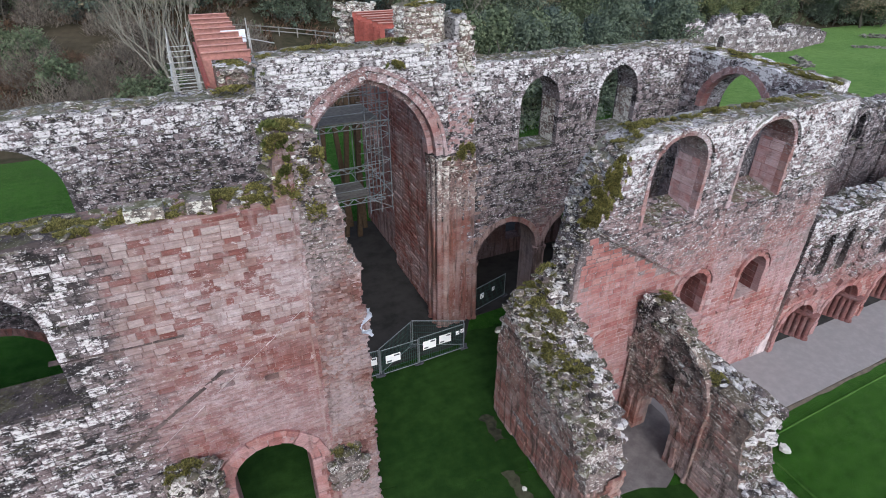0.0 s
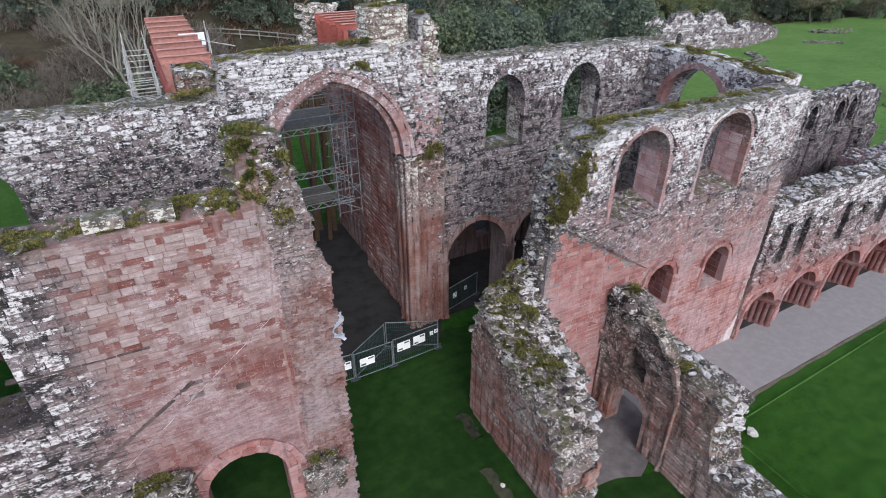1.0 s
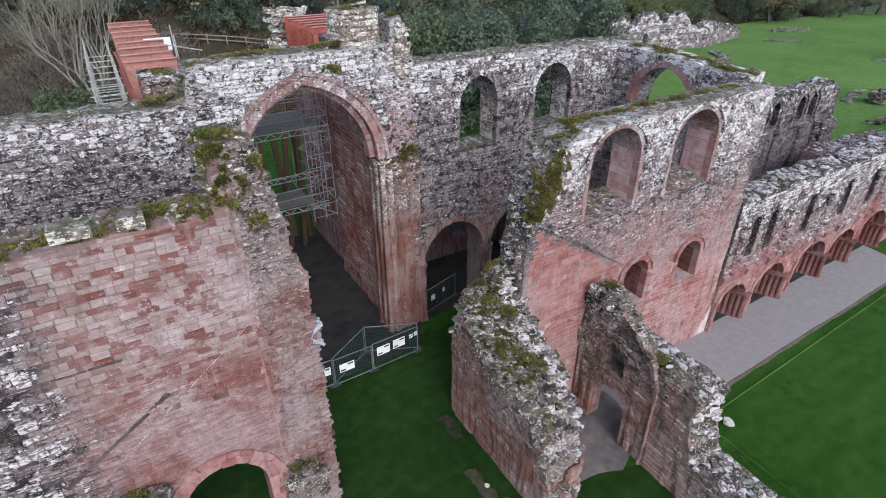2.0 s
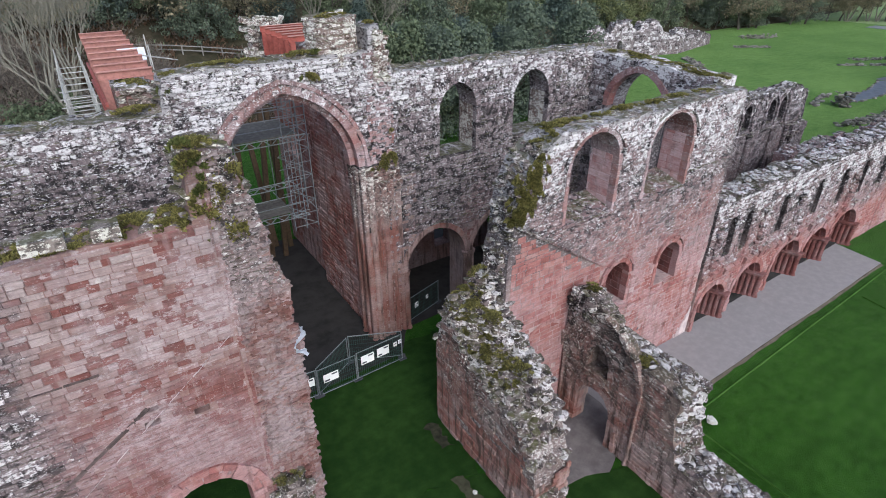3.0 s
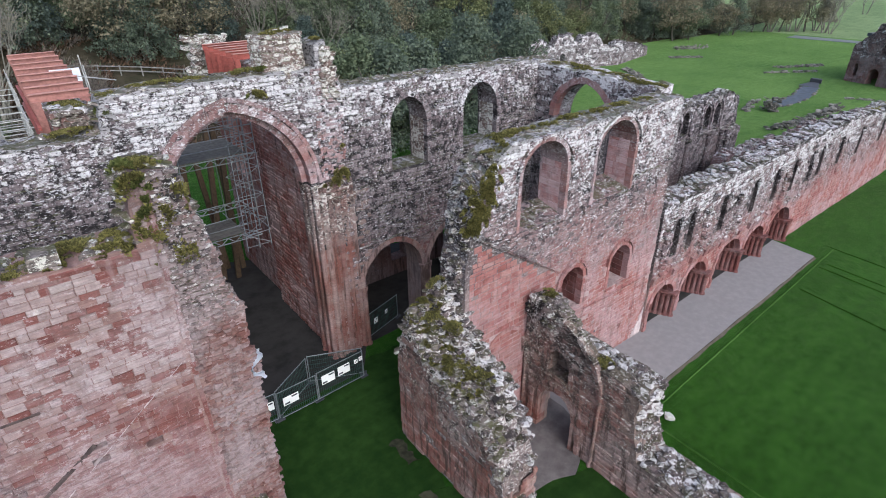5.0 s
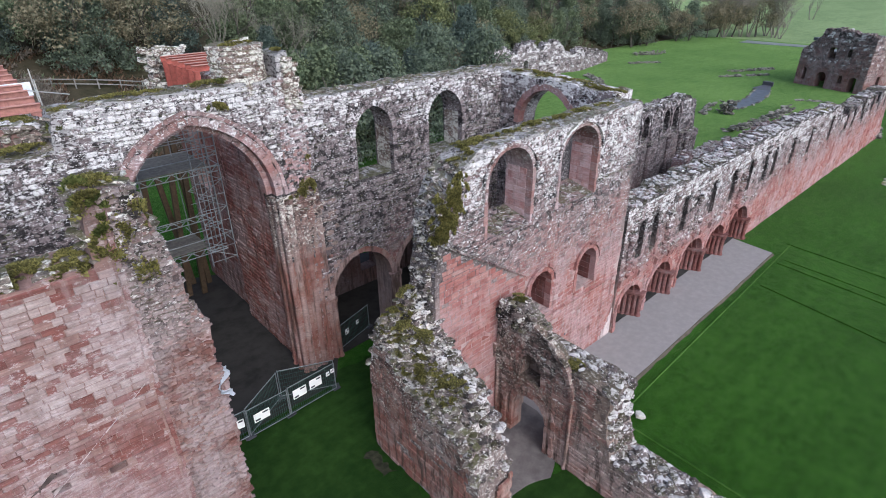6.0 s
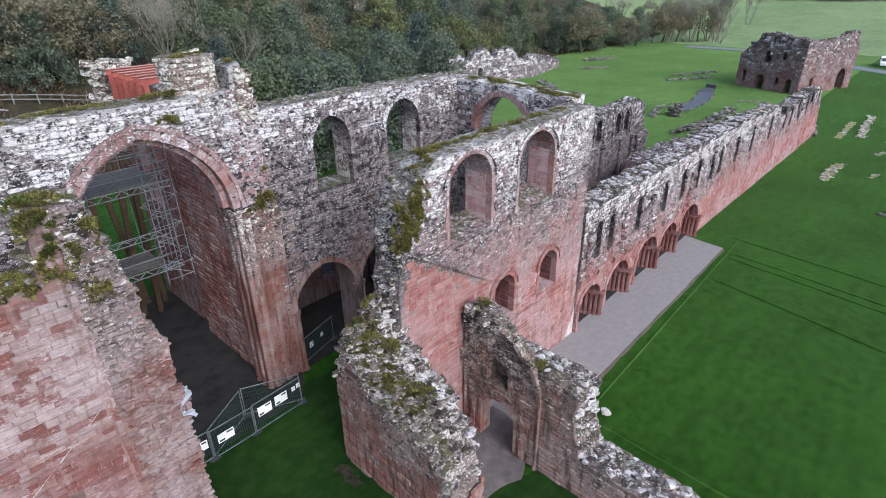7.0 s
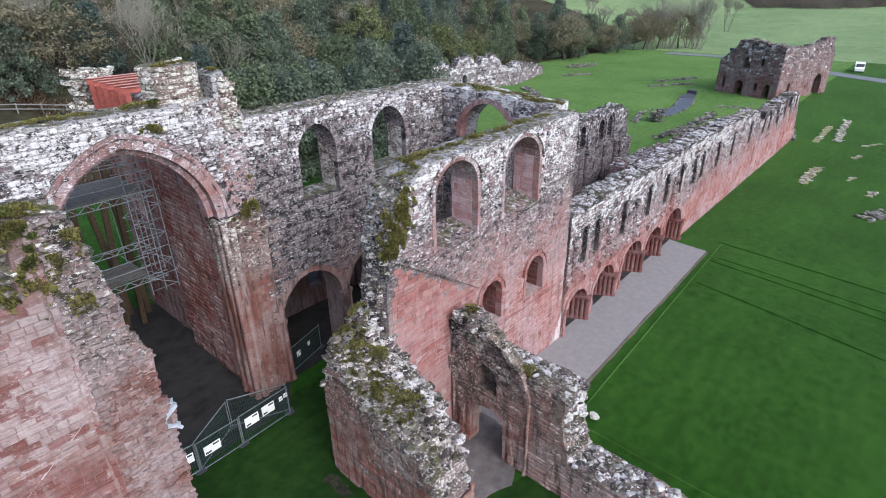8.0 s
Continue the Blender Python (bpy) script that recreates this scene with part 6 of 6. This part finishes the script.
def leaves(heap, centre, radius, count, size, rng, squash=0.7):
    for _ in range(count):
        while True:
            v = Vector((rng.uniform(-1, 1), rng.uniform(-1, 1), rng.uniform(-1, 1)))
            if 0.15 < v.length < 1:
                break
        p = Vector(centre) + Vector((v.x * radius, v.y * radius, v.z * radius * squash))
        a = Vector((rng.uniform(-1, 1), rng.uniform(-1, 1), rng.uniform(-1, 1))).normalized()
        b = a.cross(v + Vector((0.01, 0.02, 0.6))).normalized()
        s = size * rng.uniform(0.5, 1.4)
        heap.add([p, p + a * s * 0.8 + b * s * 0.45, p + a * s * 0.8 - b * s * 0.45], [(0, 1, 2)])


def evergreen(name, high, wide, seed, mat, label, category="tree", clumps=100, per=62, size=0.33, cone=0.35):
    """A trunk with short limbs and a ragged crown of many leaf clumps."""
    rng = random.Random(seed)
    t = thing(name, pose(0, 0, 0), label, category, "woodland trees")
    wood, tips = Heap(), []
    limb(wood, (0, 0, -0.4), Vector((0.03, 0.02, 1)), high * 0.36, high * 0.026, 2, rng, 0.9, tips)
    wood.part("trunk", M_BARK, t)
    crown = Heap()
    for i in range(clumps):
        k = rng.random() ** 0.8
        z = high * (0.04 + 0.94 * k)
        reach = wide * 0.5 * ((1 - k) ** (0.5 + cone) * 1.15 + 0.12) * rng.uniform(0.55, 1.12)
        a = rng.uniform(0, math.tau)
        leaves(crown, (reach * math.cos(a), reach * math.sin(a), z), wide * rng.uniform(0.10, 0.19), per, size, rng)
    crown.part("crown", mat, t, kind="stuff")
    return t


def broadleaf(name, high, wide, seed, mat, label, clumps=95, per=62, size=0.33):
    rng = random.Random(seed)
    t = thing(name, pose(0, 0, 0), label, "tree", "woodland trees")
    wood, tips = Heap(), []
    limb(wood, (0, 0, -0.4), Vector((0.05, 0.0, 1)), high * 0.30, high * 0.028, 3, rng, 0.75, tips)
    wood.part("trunk", M_BARK, t)
    crown = Heap()
    for i in range(clumps):
        a, u = rng.uniform(0, math.tau), rng.uniform(-0.75, 1)
        rr = math.sqrt(max(0, 1 - u * u)) * rng.uniform(0.5, 1.08)
        leaves(crown, (wide * 0.5 * rr * math.cos(a), wide * 0.5 * rr * math.sin(a), high * 0.56 + high * 0.4 * u * rng.uniform(0.7, 1.05)), wide * rng.uniform(0.09, 0.17), per, size, rng)
    crown.part("crown", mat, t, kind="stuff")
    return t


def thicket(name, high, wide, seed, mat, label, stems=1700):
    """A dense bush of thin leafless stems."""
    rng = random.Random(seed)
    t = thing(name, pose(0, 0, 0), label, "shrub", "leafless scrub")
    wood = Heap()
    for i in range(stems):
        a, q = rng.uniform(0, math.tau), math.sqrt(rng.random()) * wide / 2
        p = Vector((q * math.cos(a), q * math.sin(a), high * rng.random() * (1 - 0.8 * (2 * q / wide) ** 2)))
        d = Vector((rng.uniform(-1, 1) + 0.5 * math.cos(a), rng.uniform(-1, 1) + 0.5 * math.sin(a), rng.uniform(0.3, 1.8))).normalized() * rng.uniform(0.4, 1.2)
        s = d.cross((rng.uniform(-1, 1), rng.uniform(-1, 1), 0.3)).normalized() * rng.uniform(0.018, 0.045)
        wood.add([p - s, p + s, p + d], [(0, 1, 2)])
    wood.part("twiggy_growth", mat, t, kind="stuff")
    return t


def bare_tree(name, high, seed, mat, label, stems=5, depth=5, haze=0):
    rng = random.Random(seed)
    t = thing(name, pose(0, 0, 0), label, "tree", "bare winter trees")
    wood, tips = Heap(), []
    for i in range(stems):
        a = math.tau * i / stems + rng.uniform(-0.4, 0.4)
        limb(wood, (0.3 * math.cos(a), 0.3 * math.sin(a), -0.3), Vector((math.cos(a) * 0.28, math.sin(a) * 0.28, 1)).normalized(), high * 0.34, high * 0.016, depth, rng, 0.6, tips, 0.4)
    wood.part("trunk", mat, t)
    if haze:
        crown = Heap()
        for p, d, l in tips[::2]:
            for _ in range(haze):
                q = p + Vector((rng.uniform(-1, 1), rng.uniform(-1, 1), rng.uniform(-0.6, 1))) * 0.7
                e = q + (d + Vector((rng.uniform(-1, 1), rng.uniform(-1, 1), rng.uniform(-0.5, 1))) * 0.9) * 0.5
                s = (e - q).cross((0.3, 0.5, 0.2)).normalized() * 0.03
                crown.add([q - s, q + s, e], [(0, 1, 2)])
        crown.part("twig_spray", mat, t, kind="stuff")
    return t


def set_down(protos, spots, rng, lo=0.8, hi=1.2):
    """Each prototype stands at the first of its spots; the other spots take copies, turned and scaled."""
    used = set()
    for x, y, k in spots:
        p = protos[k]
        m = pose(x, y, height(x, y) - 0.1, 0, 0, rng.uniform(0, 360))
        s = rng.uniform(lo, hi)
        if k not in used:
            used.add(k)
            o = p
            o.matrix_basis = m
            base = o
            o.scale = (s, s, s * rng.uniform(0.9, 1.1))
        else:
            o = copy_thing(p, m)
            o.scale = (s, s, s * rng.uniform(0.9, 1.1))


PROTO = [
    evergreen("yew_tree", 11, 8, 1, M_LEAF[0], "dark green yew with a dense ragged crown"),
    evergreen("pine_tree", 13, 7, 2, M_LEAF[1], "tall green conifer in the wood", cone=0.6),
    broadleaf("holly_tree", 9, 8, 3, M_LEAF[1], "green holly with a rounded uneven crown"),
    broadleaf("oak_tree", 11, 10, 4, M_LEAF[2], "olive brown ivy-clad tree in the wood"),
    bare_tree("ash_tree", 13, 5, M_BARE, "leafless grey winter tree", 3, 4, 14),
    bare_tree("birch_tree", 10, 6, M_BARE, "thin bare pale winter tree", 2, 4, 16),
    thicket("bramble_bush", 2.2, 6, 7, M_LEAF[4], "low russet bracken and bramble thicket"),
    thicket("hazel_thicket", 4.5, 7, 8, M_LEAF[3], "grey-brown leafless hazel thicket", 2100),
    evergreen("spruce_tree", 12, 6.5, 11, M_LEAF[5], "blue-green conifer in the wood", cone=0.5),
    broadleaf("ivy_tree", 10, 8, 12, M_LEAF[6], "tree smothered in bright green ivy"),
    evergreen("laurel_bush", 4.5, 6, 9, M_LEAF[1], "green evergreen shrub on the bank", "shrub", 34, 44, 0.34, 0.1),
]
w_rng = random.Random(99)
spots = []
# a belt of evergreens at the foot of the hillside, mixed wood above it
x = 22.0
while x < 150:
    y = slope_foot(x) + (w_rng.uniform(-9, -2) if x < 75 else w_rng.uniform(1, 7))
    spots.append((x, y, w_rng.choice((0, 0, 1, 2, 3, 8, 9, 10))))
    x += w_rng.uniform(3.0, 5.2)
for i in range(150):
    x = w_rng.uniform(-30, 170) if i % 3 else w_rng.uniform(15, 120)
    lift = w_rng.uniform(3, 44)
    if 3 < x < 26 and lift < 20:
        continue
    spots.append((x, slope_foot(x) + lift, w_rng.choice((0, 1, 2, 3, 4, 8, 1, 0, 9, 3, 5, 7, 8)) if x > 12 or lift > 28 else w_rng.choice((6, 6, 7, 10, 7, 10))))
for i in range(22):
    x = w_rng.uniform(-50, 18)
    spots.append((x, slope_foot(x) + w_rng.uniform(26, 44), w_rng.choice((2, 10, 0, 8, 3))))
for i in range(54):
    x = w_rng.uniform(45, 178)
    spots.append((x, slope_foot(x) + w_rng.uniform(26, 66), w_rng.choice((0, 1, 3, 4, 8, 5, 9, 2))))
for i in range(34):
    spots.append((w_rng.uniform(-40, 8), 66 + w_rng.uniform(2, 20), w_rng.choice((6, 7, 7))))
for i in range(12):
    spots.append((28 + i * 3.0 + w_rng.uniform(-1, 1), 50 + i * 0.7 + w_rng.uniform(-2, 3), w_rng.choice((0, 1, 0, 2))))
# the dark yews beyond the meadow and the tall trees by the lane
for i in range(16):
    spots.append((w_rng.uniform(140, 176), w_rng.uniform(78, 92), w_rng.choice((0, 0, 2, 0, 3))))
for i in range(9):
    spots.append((182 + i * 2.2 + w_rng.uniform(-1, 1), 78 - i * 1.6, w_rng.choice((4, 3, 0))))
for i in range(14):
    spots.append((w_rng.uniform(186, 260), w_rng.uniform(60, 110), w_rng.choice((4, 5, 7, 3))))
set_down(PROTO, spots, w_rng)
set_down_far = [(364 + w_rng.uniform(0, 26), 34 + 78 * i / 33 + w_rng.uniform(-2, 2)) for i in range(34)]
for x, y in set_down_far:
    o = copy_thing(PROTO[7], pose(x, y, height(x, y) - 0.3, 0, 0, w_rng.uniform(0, 360)))
    s = w_rng.uniform(1.3, 2.0)
    o.scale = (s, s, s)
lone = bare_tree("beech_tree", 15, 21, M_BARE, "large leafless tree with many rising pale limbs", 6, 5, 4)
lone.matrix_basis = pose(-1.2, 72.3, height(-1.2, 72.3) - 0.2)
for x, y, s, turn in ((33, 84, 0.85, 200), (-28, 80, 0.8, 20)):
    o = copy_thing(lone, pose(x, y, height(x, y) - 0.2, 0, 0, turn))
    o.scale = (s, s, s)


def undergrowth(name, count, box, mat, label, size, seed):
    """Ground cover of the hillside: countless small leaves and stalks."""
    q, h = random.Random(seed), Heap()
    for i in range(count):
        x, y = q.uniform(box[0], box[1]), 0
        y = slope_foot(x) + q.uniform(box[2], box[3])
        if noise.noise(Vector((x, y, seed)) * 0.12) < -0.05:
            continue
        z = height(x, y)
        for _ in range(5):
            p = Vector((x + q.uniform(-0.5, 0.5), y + q.uniform(-0.5, 0.5), z + q.uniform(0, 0.5)))
            d = Vector((q.uniform(-1, 1), q.uniform(-1, 1), q.uniform(0.2, 1.4))) * size
            s = d.cross((0.3, 0.2, 0.5)).normalized() * size * 0.3
            h.add([p - s, p + s, p + d], [(0, 1, 2)])
    tagged(h.part(name, mat), label, "undergrowth", kind="stuff")


undergrowth("bracken", 6000, (-60, 30, -1, 30), M_LEAF[4], "dead russet bracken on the bank", 0.45, 1)
undergrowth("brambles", 7000, (-60, 60, -2, 40), M_LEAF[3], "grey bramble and bare scrub on the bank", 0.5, 2)
undergrowth("ivy", 6000, (-60, 150, 0, 40), M_LEAF[1], "patches of green ivy on the bank", 0.4, 3)
